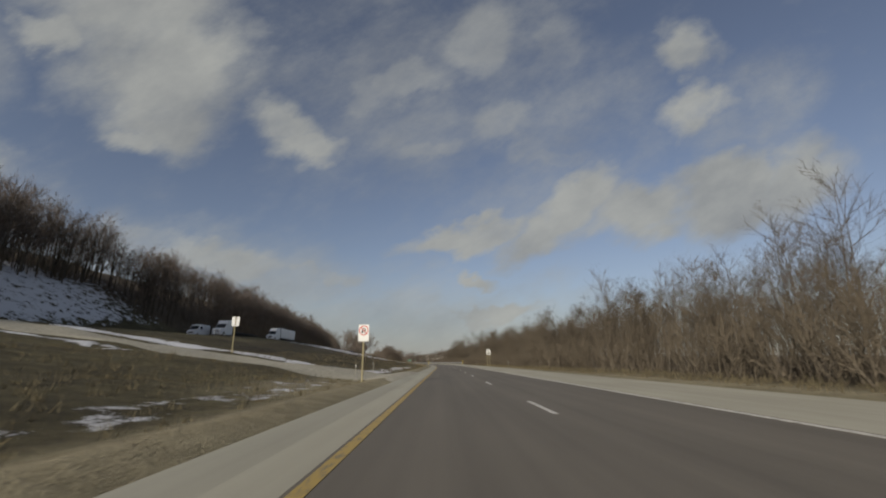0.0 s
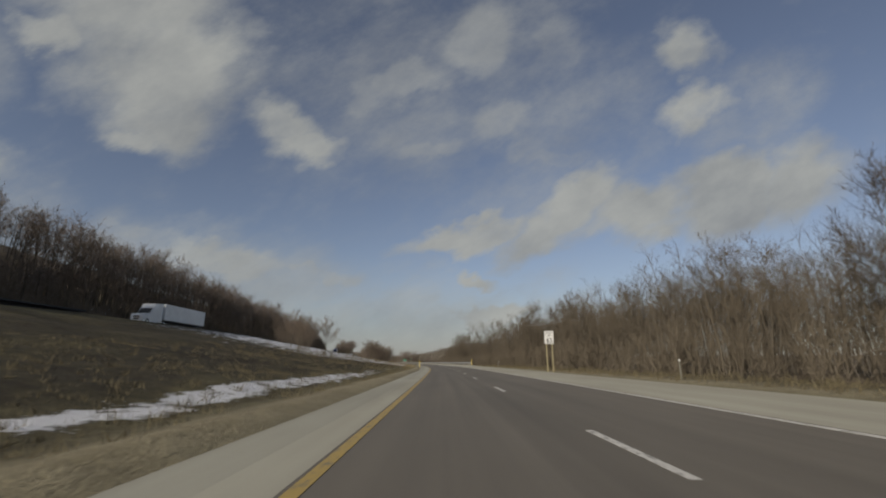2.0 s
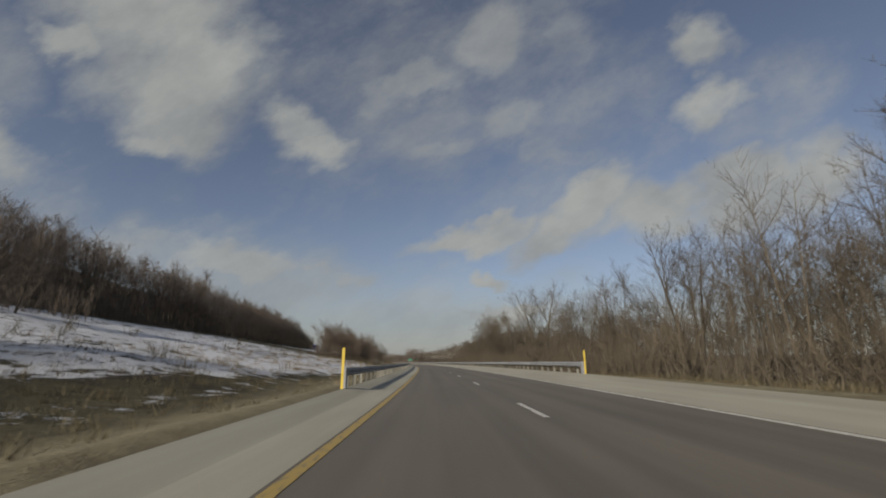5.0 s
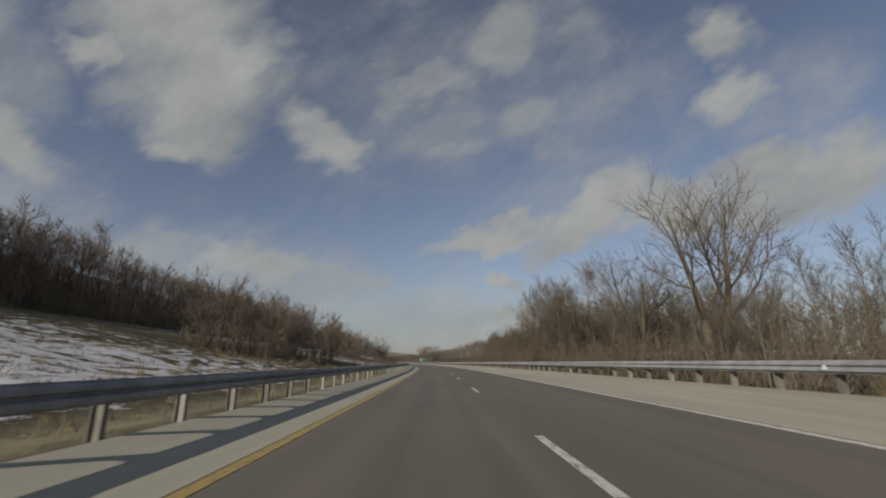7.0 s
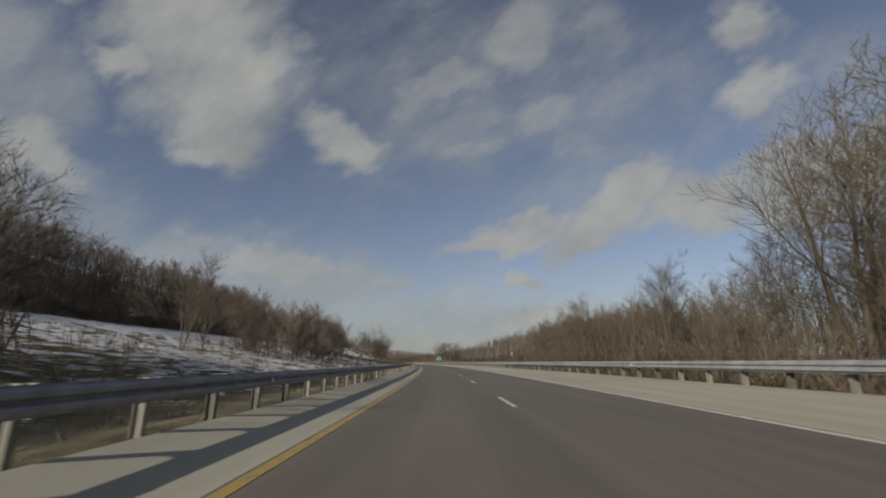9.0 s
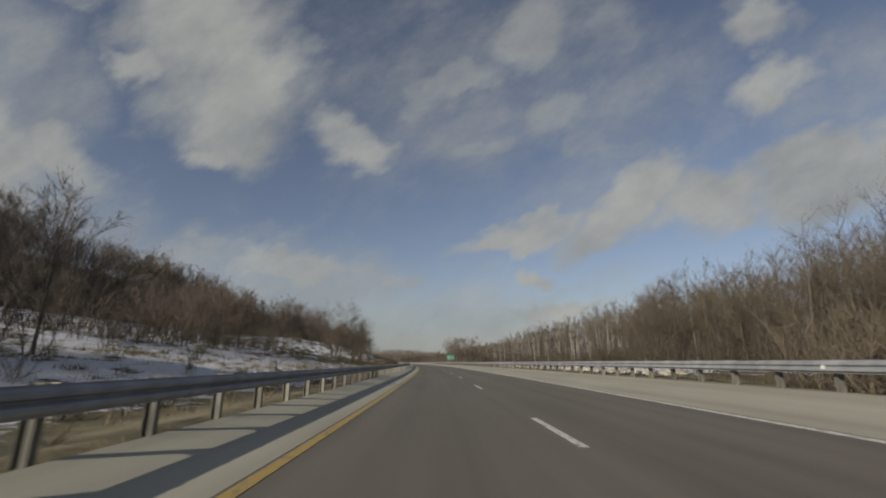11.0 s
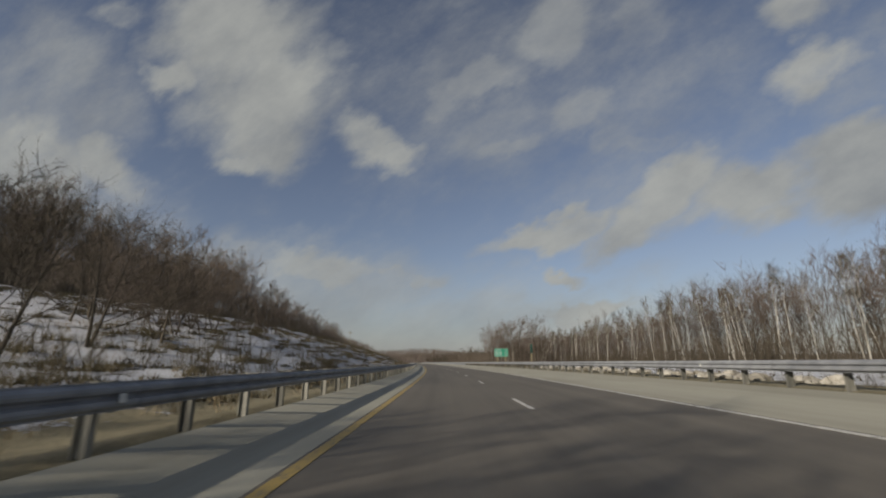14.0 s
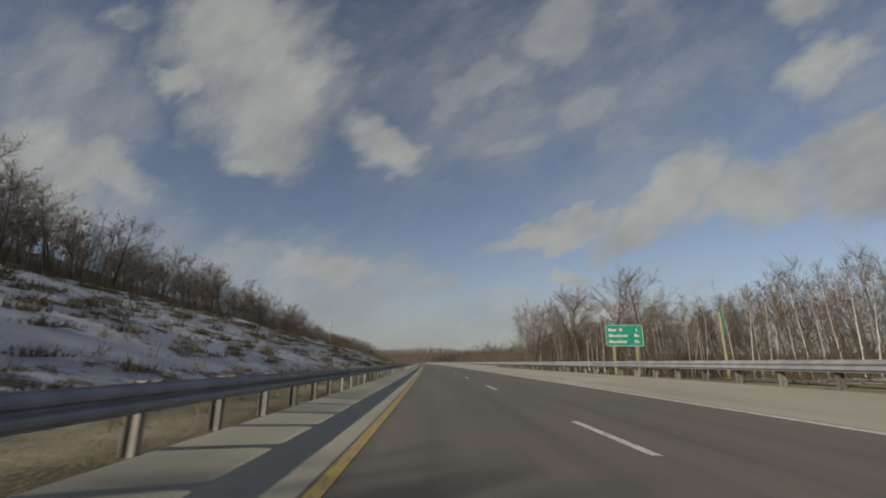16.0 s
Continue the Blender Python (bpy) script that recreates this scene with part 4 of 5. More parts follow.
stem_wood(1, -30, 90, 20, 40, 700, LOW_EDGE, 17, M_BARK, M_TWIG, "dense leafless brown woodland behind the verge")
thicket("woodland", SLIM, forest(501, -30, 90, 19, 42, 640, EDGE), M_BARK, M_TWIG, "dense leafless brown woodland behind the verge", "woodland", 501)
stem_wood(31, 85, 176, 20, 40, 550, LOW_EDGE, 18, M_BARK, M_TWIG, "dense tall leafless woodland behind the verge")
thicket("woodland", SLIM, forest(502, 85, 176, 19, 42, 480, EDGE), M_BARK, M_TWIG, "dense tall leafless woodland behind the verge", "woodland", 502)
stem_wood(33, -10, 176, 16.5, 21, 380, ([0, 80, 180], [4.2, 4.8, 6.2]), 14, M_PALE_STEM, M_TWIG, "thin pale saplings along the foot of the wood", 0.022, 0.010)
LOW_BEHIND = ([176, 205, 235, 265, 300, 335], [5.0, 5.6, 5.0, 6.0, 5.6, 5.2])
BEHIND = ([176, 205, 235, 265, 300, 335, 365, 380], [8.6, 9.6, 8.6, 11.4, 9.6, 8.8, 8.0, 6.0])
stem_wood(2, 174, 336, 24, 40, 800, LOW_BEHIND, 18, M_BARK, M_TWIG, "dense leafless woodland beyond the guardrail")
thicket("woodland", SLIM, forest(503, 174, 336, 24, 40, 620, BEHIND), M_BARK, M_TWIG, "dense leafless woodland beyond the guardrail", "woodland", 503)
stem_wood(34, 336, 388, 31, 46, 600, ([336, 365, 388], [6.5, 6.5, 6.0]), 22, M_BARK, M_TWIG, "dense brown saplings beyond the guardrail")
thicket("woodland", SLIM, forest(504, 336, 388, 30, 46, 190, ([336, 365, 388], [11.5, 11.5, 9.5])), M_BARK, M_TWIG, "dense brown saplings beyond the guardrail", "woodland", 504)
thicket("brush", BRUSH, scatter(35, 332, 388, 27, 34, 70, 0.8, 1.5), M_BARK, M_TWIG, "tall brown brush behind the guardrail", "brush", 35)
thicket("woodland", FAR, scatter(3, -30, 340, 40, 62, 110, 0.6, 0.85), M_BARK, M_TWIG, "distant leafless woodland", "woodland", 3)
thicket("brush", BRUSH, scatter(4, -10, 180, 15.2, 20, 260, 0.8, 1.7), M_BARK, M_TWIG, "tangled brown brush along the foot of the wood", "brush", 4)
thicket("brush", BRUSH, scatter(5, 176, 334, 15, 24, 230, 0.9, 1.9), M_BARK, M_TWIG, "tangled brown brush behind the guardrail", "brush", 5)

for k in range(14):
    plant(rng.choice(near_kinds), 334 + k * 3.4 + rng.uniform(-1, 1), rng.uniform(29, 35), rng.uniform(0.75, 1.0), rng.uniform(0, 360), "small leafless brown tree in the brush behind the guardrail", "tree", "trees behind the guardrail", rng.uniform(-4, 4))

# two old trees that stand above the brush
big_a = tree_kind("tree", bare_tree(203, 16.0, 0.54, 18, 7, 620, 2000, 0.26, 0.56, 2, 0.08, 7, 0.010, 0.66, 0.10, 0.05), M_BARK, M_TWIG, "")
big_b = tree_kind("tree", bare_tree(209, 17.5, 0.32, 24, 8, 900, 3800, 0.2, 0.44, 3, 0.08, 7, 0.010, 0.5, 0.12), M_BARK, M_TWIG, "")
plant(big_a, 236, 26, 1.34, 60, "old spreading leafless tree with two thick pale stems", "tree", "old trees above the brush")
plant(big_b, 279, 24, 1.02, 10, "tall leafless tree with many upright limbs above the brush", "tree", "old trees above the brush")
for s, u, sc in ((196, 25, 0.8), (205, 24, 0.75), (176, 22, 0.8)):
    plant(big_b, s, u, sc, s * 7, "tall leafless tree with many upright limbs above the brush", "tree", "old trees above the brush")
plant(big_a, 170, 27, 0.75, 200, "old spreading leafless tree with two thick pale stems", "tree", "old trees above the brush")

for s, u, sc in ((240.5, 21.5, 0.9), (259, 25, 0.7)):
    plant(big_a, s, u, sc, s * 11, "old spreading leafless tree with two thick pale stems", "tree", "old trees above the brush")
for s, u, sc in ((252, 26, 0.74), (266, 23, 0.68), (246, 27, 0.76)):
    plant(big_b, s, u, sc, s * 7, "tall leafless tree with many upright limbs above the brush", "tree", "old trees above the brush")

for k in range(9):
    plant(rng.choice(near_kinds), 255 + k * 2.5 + rng.uniform(-1, 1), rng.uniform(18.5, 26), rng.uniform(1.05, 1.35), rng.uniform(0, 360), "tall leafless brown tree above the brush behind the guardrail", "tree", "trees behind the guardrail", rng.uniform(-4, 4))
# pale birches on the flood plain
birches = [tree_kind("birch", a, M_PALE_BARK, M_TWIG, "") for a in BIRCH]
for k in range(120):
    s = 368 + k * 1.7 + rng.uniform(-1, 1)
    plant(rng.choice(birches), s, rng.uniform(36, 42), rng.uniform(0.8, 1.0), rng.uniform(0, 360), "slender leafless birch with pale bark", "birch", "birches beyond the guardrail", rng.triangular(-12, 12, 0))
PLAIN = ([330, 420, 520, 660], [12.2, 12.6, 12.0, 11.0])
stem_wood(6, 335, 640, 43, 58, 500, PLAIN, 20, M_BARK, M_HILL_TWIG, "dense leafless woodland beyond the flood plain", 0.05, 0.022, even=0.86, lean=0.05)
thicket("woodland", POLE, forest(505, 335, 640, 42, 58, 1150, PLAIN, 0.84), M_BARK, M_HILL_TWIG, "slender pale-stemmed woodland beyond the flood plain", "woodland", 505)
stem_wood(36, 345, 620, 38, 46, 1500, ([340, 620], [4.6, 4.6]), 14, M_BARK, M_RUSSET, "russet saplings at the foot of the birches", 0.025, 0.014)
thicket("woodland", FAR, scatter(7, 335, 900, 62, 85, 160, 0.65, 0.8), M_BARK, M_TWIG, "distant leafless woodland", "woodland", 7)
stem_wood(38, 515, 760, 26, 46, 1300, ([500, 560, 760], [4.5, 5.5, 5.5]), 17, M_BARK, M_RUSSET, "leafless thicket behind the green sign", 0.05, 0.022)
thicket("woodland", SLIM_FAR, forest(506, 512, 760, 26, 46, 260, ([500, 560, 760], [7.5, 9.5, 9.0])), M_BARK, M_RUSSET, "leafless thicket behind the green sign", "woodland", 506)
thicket("woodland", MID, scatter(8, 505, 640, 26, 44, 45, 0.6, 1.0), M_BARK, M_TWIG, "leafless woodland behind the green sign", "woodland", 8)
thicket("woodland", FAR, scatter(9, 640, 1050, 22, 60, 220, 0.6, 0.95), M_BARK, M_TWIG, "distant leafless woodland along the road", "woodland", 9)
thicket("brush", BRUSH, scatter(14, 345, 520, 24, 42, 130, 0.8, 1.6), M_BARK, M_TWIG, "low brown brush on the flood plain", "brush", 14)

# the wooded hillside beyond the other carriageway
EDGE_OF_HILL = scatter(64, -6, 95, -78, -72, 22, 0.85, 1.2) + scatter(65, 95, 280, -67, -62, 34, 0.85, 1.2)
thicket("woodland", HILL, EDGE_OF_HILL, M_BARK, M_HILL_TWIG, "leafless dark trees at the foot of the wooded hillside", "woodland", 64)
stem_wood(40, -40, 96, -96, -74, 500, ([-40, 60], [6, 6]), 20, M_HILL_TWIG, M_HILL_TWIG, "close leafless woodland on the hillside", 0.07, 0.032)
thicket("woodland", SLIM_FAR, forest(507, -40, 96, -98, -73, 420, ([-40, 40, 96], [13.5, 13.5, 15.5])), M_DARK_BARK, M_HILL_TWIG, "close leafless woodland on the hillside", "woodland", 507)
thicket("woodland", HILL, scatter(10, -20, 90, -90, -75, 40, 1.0, 1.4), M_BARK, M_HILL_TWIG, "dark leafless woodland on the hillside", "woodland", 10)
stem_wood(41, 94, 480, -88, -64, 1200, ([56, 300, 480], [5.5, 5.5, 5.5]), 20, M_HILL_TWIG, M_HILL_TWIG, "close leafless woodland down to the other carriageway", 0.065, 0.034)
thicket("woodland", SLIM_FAR, forest(508, 94, 480, -88, -63, 900, ([94, 130, 300, 480], [14, 12.3, 11.5, 11])), M_DARK_BARK, M_HILL_TWIG, "close leafless woodland down to the other carriageway", "woodland", 508)
thicket("woodland", HILL, scatter(20, 94, 480, -80, -66, 70, 0.8, 1.15), M_BARK, M_HILL_TWIG, "dark leafless woodland down to the other carriageway", "woodland", 20)
stem_wood(42, 100, 640, -66, -60.5, 1300, ([60, 640], [6.5, 6.5]), 18, M_BARK, M_RUSSET, "close saplings at the edge of the other carriageway", 0.05, 0.026)
thicket("woodland", SLIM_FAR, forest(509, 100, 640, -66, -61, 220, ([60, 640], [7.5, 7.5])), M_BARK, M_RUSSET, "leafless saplings at the edge of the other carriageway", "woodland", 509)
thicket("woodland", HILL, scatter(22, 105, 640, -66, -61, 40, 0.6, 0.85), M_BARK, M_TWIG, "leafless scrubby trees at the edge of the other carriageway", "woodland", 22)
thicket("woodland", FAR, scatter(11, -40, 700, -120, -90, 200, 0.8, 1.05), M_BARK, M_HILL_TWIG, "dark leafless woodland on the hillside", "woodland", 11)
thicket("woodland", FAR, scatter(12, 470, 1050, -130, -66, 240, 0.8, 1.15), M_BARK, M_TWIG, "distant leafless woodland", "woodland", 12)
stem_wood(50, 1000, 1420, -280, 220, 6500, ([1000, 1420], [11, 12]), 7, M_HILL_TWIG, M_HILL_TWIG, "distant wooded ridge that closes the valley", 0.22, 0.20)
thicket("brush", BRUSH, scatter(19, -20, 92, -79, -74, 55, 1.5, 2.6), M_BARK, M_TWIG, "dark brush at the edge of the hillside wood", "brush", 19)
thicket("brush", BRUSH, scatter(15, 105, 480, -66, -60.5, 90, 1.2, 2.2), M_BARK, M_TWIG, "dark brush along the foot of the hillside", "brush", 15)
# the row of trees on the crest of the bank
oaks = [tree_kind("tree", a, M_DARK_BARK, M_HILL_TWIG, "") for a in OAK]
for k in range(54):
    s = 433 + k * 3.2 + rng.uniform(-1.8, 1.8)
    plant(rng.choice(oaks), s, -rng.uniform(36, 45), rng.uniform(0.8, 1.05) * (1.12 if s < 510 else 1.0), rng.uniform(0, 360), "leafless grey-brown tree on the crest of the snowy bank", "tree", "trees on the crest of the bank", rng.uniform(-3, 3))
thicket("woodland", MID, scatter(16, 436, 640, -45, -37, 25, 0.5, 0.75), M_BARK, M_TWIG, "leafless scrub along the crest of the bank", "woodland", 16)
thicket("brush", BRUSH, scatter(21, 345, 620, 43, 49, 110, 1.4, 2.4), M_BARK, M_TWIG, "brown brush at the foot of the birches", "brush", 21)
thicket("brush", BRUSH, scatter(17, 355, 540, -32, -4.5, 300, 0.18, 0.42), M_BARK, M_DRY, "low brown scrub poking through the snow on the bank", "brush", 17)
thicket("brush", BRUSH, scatter(18, 120, 355, -28, -7, 150, 0.2, 0.55), M_BARK, M_DRY, "low brown scrub poking through the snow on the median", "brush", 18)

for k, (s0, s1) in enumerate(((372, 397), (404, 428))):
    thicket("brush", BRUSH, scatter(46 + k, s0, s1, -14, -5.5, 30, 0.32, 0.75), M_BARK, M_DRY, "tangled brown brush in the snow above the guardrail", "brush", 46 + k)
thicket("woodland", SLIM, forest(510, 436, 660, -50, -39, 420, ([436, 480, 660], [8.0, 9.2, 9.6])), M_DARK_BARK, M_HILL_TWIG, "row of leafless trees along the crest of the bank", "woodland", 510)
# old oaks and a few birches behind the green sign
for k in range(10):
    plant(rng.choice(oaks), 506 + k * 5.5 + rng.uniform(-2, 2), rng.uniform(22, 32), rng.uniform(1.1, 1.4), rng.uniform(0, 360), "dark leafless oak with a round crown behind the green sign", "tree", "oaks behind the green sign", rng.uniform(-3, 3))
for k in range(9):
    plant(rng.choice(birches), 508 + k * 4.0 + rng.uniform(-1.5, 1.5), rng.uniform(21, 27), rng.uniform(0.5, 0.65), rng.uniform(0, 360), "slender leafless birch with pale bark", "birch", "birches beyond the guardrail", rng.uniform(-8, 8))
# clumps of small trees on the median bank
median = [tree_kind("tree", bare_tree(131 + i, 9.0, 0.10, 16, 5, 520, 2500, 0.12, 0.46, 1 + i % 2, 0.08, 5, 0.010, 0.6), M_BARK, M_RUSSET, "") for i in range(3)]
L_MED = "small leafless reddish-brown tree on the snowy median bank"
CLUMPS = [(259, -18, 15, 4.5, 21), (318, -19, 14, 5, 14), (294, -21, 2, 2, 2), (350, -24, 11, 4, 12), (369, -25, 8, 4.5, 13), (420, -18, 7, 4, 4), (437, -20, 10, 4, 8), (152, -24, 8, 5, 4), (180, -36, 10, 3, 5)]
for s0, u0, ds, du, n in CLUMPS:
    for _ in range(n):
        plant(rng.choice(median), s0 + rng.uniform(-ds, ds), u0 + rng.uniform(-du, du), rng.uniform(0.72, 1.05) * (0.85 if s0 > 400 else 0.7 if 345 < s0 < 360 else 1.0), rng.uniform(0, 360), L_MED, "tree", "small trees on the median bank", rng.uniform(-5, 5))
# brush that closes the clumps below
for k, (s0, u0, ds, du, n) in enumerate(CLUMPS):
    if n > 4:
        thicket("brush", BRUSH, scatter(300 + k, s0 - ds, s0 + ds, u0 - du * 1.2, u0 + du, int(n * 2.2), 0.7, 1.6), M_BARK, M_RUSSET, "tangled russet brush round the small trees on the bank", "brush", 300 + k)
fan = [tree_kind("tree", bare_tree(151 + i, 8.6, 0.16, 22, 8, 1000, 4200, 0.16, 0.58, 2, 0.08, 6, 0.0075, 0.70, 0.13), M_DARK_BARK, M_TWIG, "") for i in range(2)]
L_FAN = "dark leafless tree with a wide fine crown on the bank"
plant(fan[0], 391, -14.9, 1.16, 30, L_FAN, "tree", "dark trees on the bank", 2)
plant(fan[1], 413, -13.2, 0.82, 250, L_FAN, "tree", "dark trees on the bank", -4)
plant(fan[0], 417.5, -13.8, 0.76, 110, L_FAN, "tree", "dark trees on the bank", 5)
plant(fan[1], 390, -11.5, 1.02, 140, L_FAN, "tree", "dark trees on the bank", -6)
stem_wood(43, 380, 412, -36, -25, 380, ([380, 412], [3.6, 3.6]), 20, M_BARK, M_TWIG, "brown saplings on the bank behind the dark trees", 0.03, 0.014)
thicket("brush", BRUSH, scatter(45, 430, 600, -46, -37.5, 70, 0.7, 1.3), M_BARK, M_TWIG, "brown brush along the crest of the bank", "brush", 45)
stem_wood(44, 432, 640, -46, -37, 1200, ([432, 640], [5.6, 5.2]), 18, M_BARK, M_TWIG, "leafless saplings along the crest of the bank", 0.035, 0.016)
for kind in (*near_kinds, *oaks, big_a, big_b, *birches, *median, *fan):
    for child in list(kind.children):
        bpy.data.objects.remove(child)
    bpy.data.objects.remove(kind)


# ---- signs ----
def board(w, h, thick=0.006, corner=0.04):
    """A sign sheet in the xz plane, its face towards -y, its lower edge at z 0."""
    bm = bmesh.new()
    pts = []
    for cx, cz, a0 in ((w / 2 - corner, corner, -90), (w / 2 - corner, h - corner, 0), (-w / 2 + corner, h - corner, 90), (-w / 2 + corner, corner, 180)):
        for k in range(5):
            a = radians(a0 + k * 22.5)
            pts.append((cx + corner * math.cos(a), cz + corner * math.sin(a)))
    f = bm.faces.new([bm.verts.new((x, 0, z)) for x, z in pts])
    r = bmesh.ops.extrude_face_region(bm, geom=[f])
    bmesh.ops.translate(bm, verts=[v for v in r["geom"] if isinstance(v, bmesh.types.BMVert)], vec=(0, thick, 0))
    bmesh.ops.recalc_face_normals(bm, faces=bm.faces)
    return bm


def bar(bm, x0, x1, z0, z1, y=-0.004):
    return box(bm, x0, x1, y, -0.0005, z0, z1)


def letters(text, size, mat, parent, x, z, name="lettering", bold=0.0, spacing=1.0):
    cu = bpy.data.curves.new(name, "FONT")
    cu.body, cu.size, cu.align_x, cu.extrude, cu.offset = text, size, "CENTER", 0.002, bold
    cu.space_character = spacing
    tmp = bpy.data.objects.new("tmp", cu)
    scene.collection.objects.link(tmp)
    bpy.context.view_layer.update()
    me = bpy.data.meshes.new_from_object(tmp.evaluated_get(bpy.context.evaluated_depsgraph_get()))
    bpy.data.objects.remove(tmp)
    me.materials.clear()
    me.materials.append(mat)
    return part(name, me, parent, at=pose(x, -0.003, z, 90, 0, 0))


def post_mesh(r, z0, z1):
    return from_bm("post", box(bmesh.new(), -r, r, -r, r, z0, z1, 0.006), M_SIGN_POST)


def sign_root(name, s, u, turn, label, category, dz=0.0):
    ob = tagged(new(name), label, category)
    ob.matrix_world = pose(*place(s, u, dz), 0, 0, heading(s) + turn)
    return ob


def speed_sign():
    r = sign_root("speed_limit_sign", 98.3, 11.5, 3, "white speed limit sign on two timber posts", "road sign")
    w, h, z = 0.92, 1.22, 2.55
    p = part("panel", from_bm("panel", board(w, h), M_SIGN_WHITE), r, at=pose(0, 0, z))
    bm = bmesh.new()
    for a in ((-w / 2 + 0.03, w / 2 - 0.03, 0.03, 0.055), (-w / 2 + 0.03, w / 2 - 0.03, h - 0.055, h - 0.03), (-w / 2 + 0.03, -w / 2 + 0.055, 0.055, h - 0.055), (w / 2 - 0.055, w / 2 - 0.03, 0.055, h - 0.055)):
        bar(bm, *a)
    part("border", from_bm("border", bm, M_SIGN_BLACK), p)
    letters("SPEED", 0.235, M_SIGN_BLACK, p, 0, h - 0.29, bold=0.001, spacing=1.12)
    letters("LIMIT", 0.235, M_SIGN_BLACK, p, 0, h - 0.54, bold=0.001, spacing=1.15)
    letters("65", 0.60, M_SIGN_BLACK, p, 0.02, 0.13, bold=0.010)
    me = post_mesh(0.05, -0.6, z + h - 0.08)
    for x in (-0.27, 0.27):
        part("post", me, r, at=pose(x, 0.06, 0))


def no_turn_sign():
    r = sign_root("no_u_turn_sign", 24.6, -3.3, -8, "white no U-turn sign on one timber post", "road sign")
    w, h, z = 0.62, 0.93, 2.2
    p = part("panel", from_bm("panel", board(w, h), M_SIGN_WHITE), r, at=pose(0, 0, z))
    # red ring with its slash
    bm = bmesh.new()
    n, cx, cz = 40, 0.0, 0.60
    rings = [[bm.verts.new((cx + rad * math.cos(k * 2 * math.pi / n), y, cz + rad * math.sin(k * 2 * math.pi / n))) for k in range(n)] for rad, y in ((0.275, -0.0005), (0.275, -0.005), (0.225, -0.005), (0.225, -0.0005))]
    for k in range(n):
        for a in range(3):
            bm.faces.new((rings[a][k], rings[a][(k + 1) % n], rings[a + 1][(k + 1) % n], rings[a + 1][k]))
    slash = bmesh.ops.create_cube(bm, size=1.0)["verts"]
    bmesh.ops.scale(bm, vec=(0.46, 0.004, 0.045), verts=slash)
    bmesh.ops.rotate(bm, verts=slash, cent=(0, 0, 0), matrix=Matrix.Rotation(radians(45), 3, "Y"))
    bmesh.ops.translate(bm, verts=slash, vec=(cx, -0.006, cz))
    part("prohibition_ring", from_bm("prohibition_ring", bm, M_SIGN_RED), p, "red ring with a diagonal slash")
    # the bent arrow
    bm = bmesh.new()
    bar(bm, 0.05, 0.105, 0.44, 0.64)
    m = 12
    prev = None
    for k in range(m + 1):
        a = math.pi * k / m
        cur = [bm.verts.new((0.0 + rad * math.cos(a), -0.004, 0.64 + rad * math.sin(a))) for rad in (0.105, 0.05)]
        if prev:
            bm.faces.new((prev[0], cur[0], cur[1], prev[1]))
        prev = cur
    bar(bm, -0.105, -0.05, 0.55, 0.64)
    bm.faces.new([bm.verts.new((x, -0.004, q)) for x, q in ((-0.165, 0.56), (-0.078, 0.43), (0.01, 0.56))])
    part("arrow", from_bm("arrow", bm, M_SIGN_BLACK), p, "black bent arrow")
    bm = bmesh.new()
    for q, wd in ((0.24, 0.22), (0.16, 0.20), (0.08, 0.10)):
        bar(bm, -wd, wd, q, q + 0.012)
    part("text_bars", from_bm("text_bars", bm, M_SIGN_BACK), p, "rows of small faded print")
    part("post", post_mesh(0.042, -0.6, z + h - 0.1), r, at=pose(0, 0.06, 0))


def back_sign():
    r = sign_root("sign_seen_from_behind", 46.2, -21, 8, "bare metal back of a road sign on a timber post", "road sign")
    p = part("panel", from_bm("panel", board(0.76, 1.0), M_SIGN_BACK), r, at=pose(0, 0, 2.8))
    bm = bmesh.new()
    box(bm, -0.04, 0.04, -0.03, -0.001, 0.05, 1.0, 0.005)
    part("brace", from_bm("brace", bm, M_SIGN_POST), p)
    part("post", post_mesh(0.05, -0.5, 2.8), r, at=pose(0, -0.02, 0))


def guide_sign():
    r = sign_root("guide_sign", 487.5, 15.4, -2, "large green distance sign on two posts behind the guardrail", "road sign")
    r.matrix_world = r.matrix_world @ Matrix.Scale(0.8, 4)
    w, h, z = 3.5, 2.0, 2.75
    p = part("panel", from_bm("panel", board(w, h, 0.02, 0.12), M_SIGN_GREEN), r, at=pose(0, 0, z))
    bm = bmesh.new()
    for a in ((-w / 2 + 0.12, w / 2 - 0.12, 0.04, 0.075), (-w / 2 + 0.12, w / 2 - 0.12, h - 0.075, h - 0.04), (-w / 2 + 0.04, -w / 2 + 0.075, 0.12, h - 0.12), (w / 2 - 0.075, w / 2 - 0.04, 0.12, h - 0.12)):
        bar(bm, *a)
    part("border", from_bm("border", bm, M_SIGN_WHITE), p)
    for q, spans in ((1.38, ((-1.45, -0.72), (-0.42, -0.15), (1.1, 1.25))), (0.86, ((-1.45, 0.25), (0.92, 1.4))), (0.32, ((-1.45, 0.15), (0.92, 1.4)))):
        for a, b in spans:
            bm = bmesh.new()
            x, k = a, 0
            while x < b - 0.05:
                tall = 0.27 if k == 0 or (k * 7 + int(q * 10)) % 5 == 0 else 0.19
                bar(bm, x, min(x + 0.10, b), q, q + tall)
                x += 0.15
                k += 1
            part("text_bars", from_bm("text_bars", bm, M_SIGN_WHITE), p, "white lettering too small to read")
    bm = box(bmesh.new(), -0.1, 0.1, -0.08, 0.08, -0.8, z + h - 0.2, 0.01)
    me = from_bm("post", bm, M_SIGN_POST)
    for x in (-1.05, 1.05):
        part("post", me, r, at=pose(x, 0.105, 0))


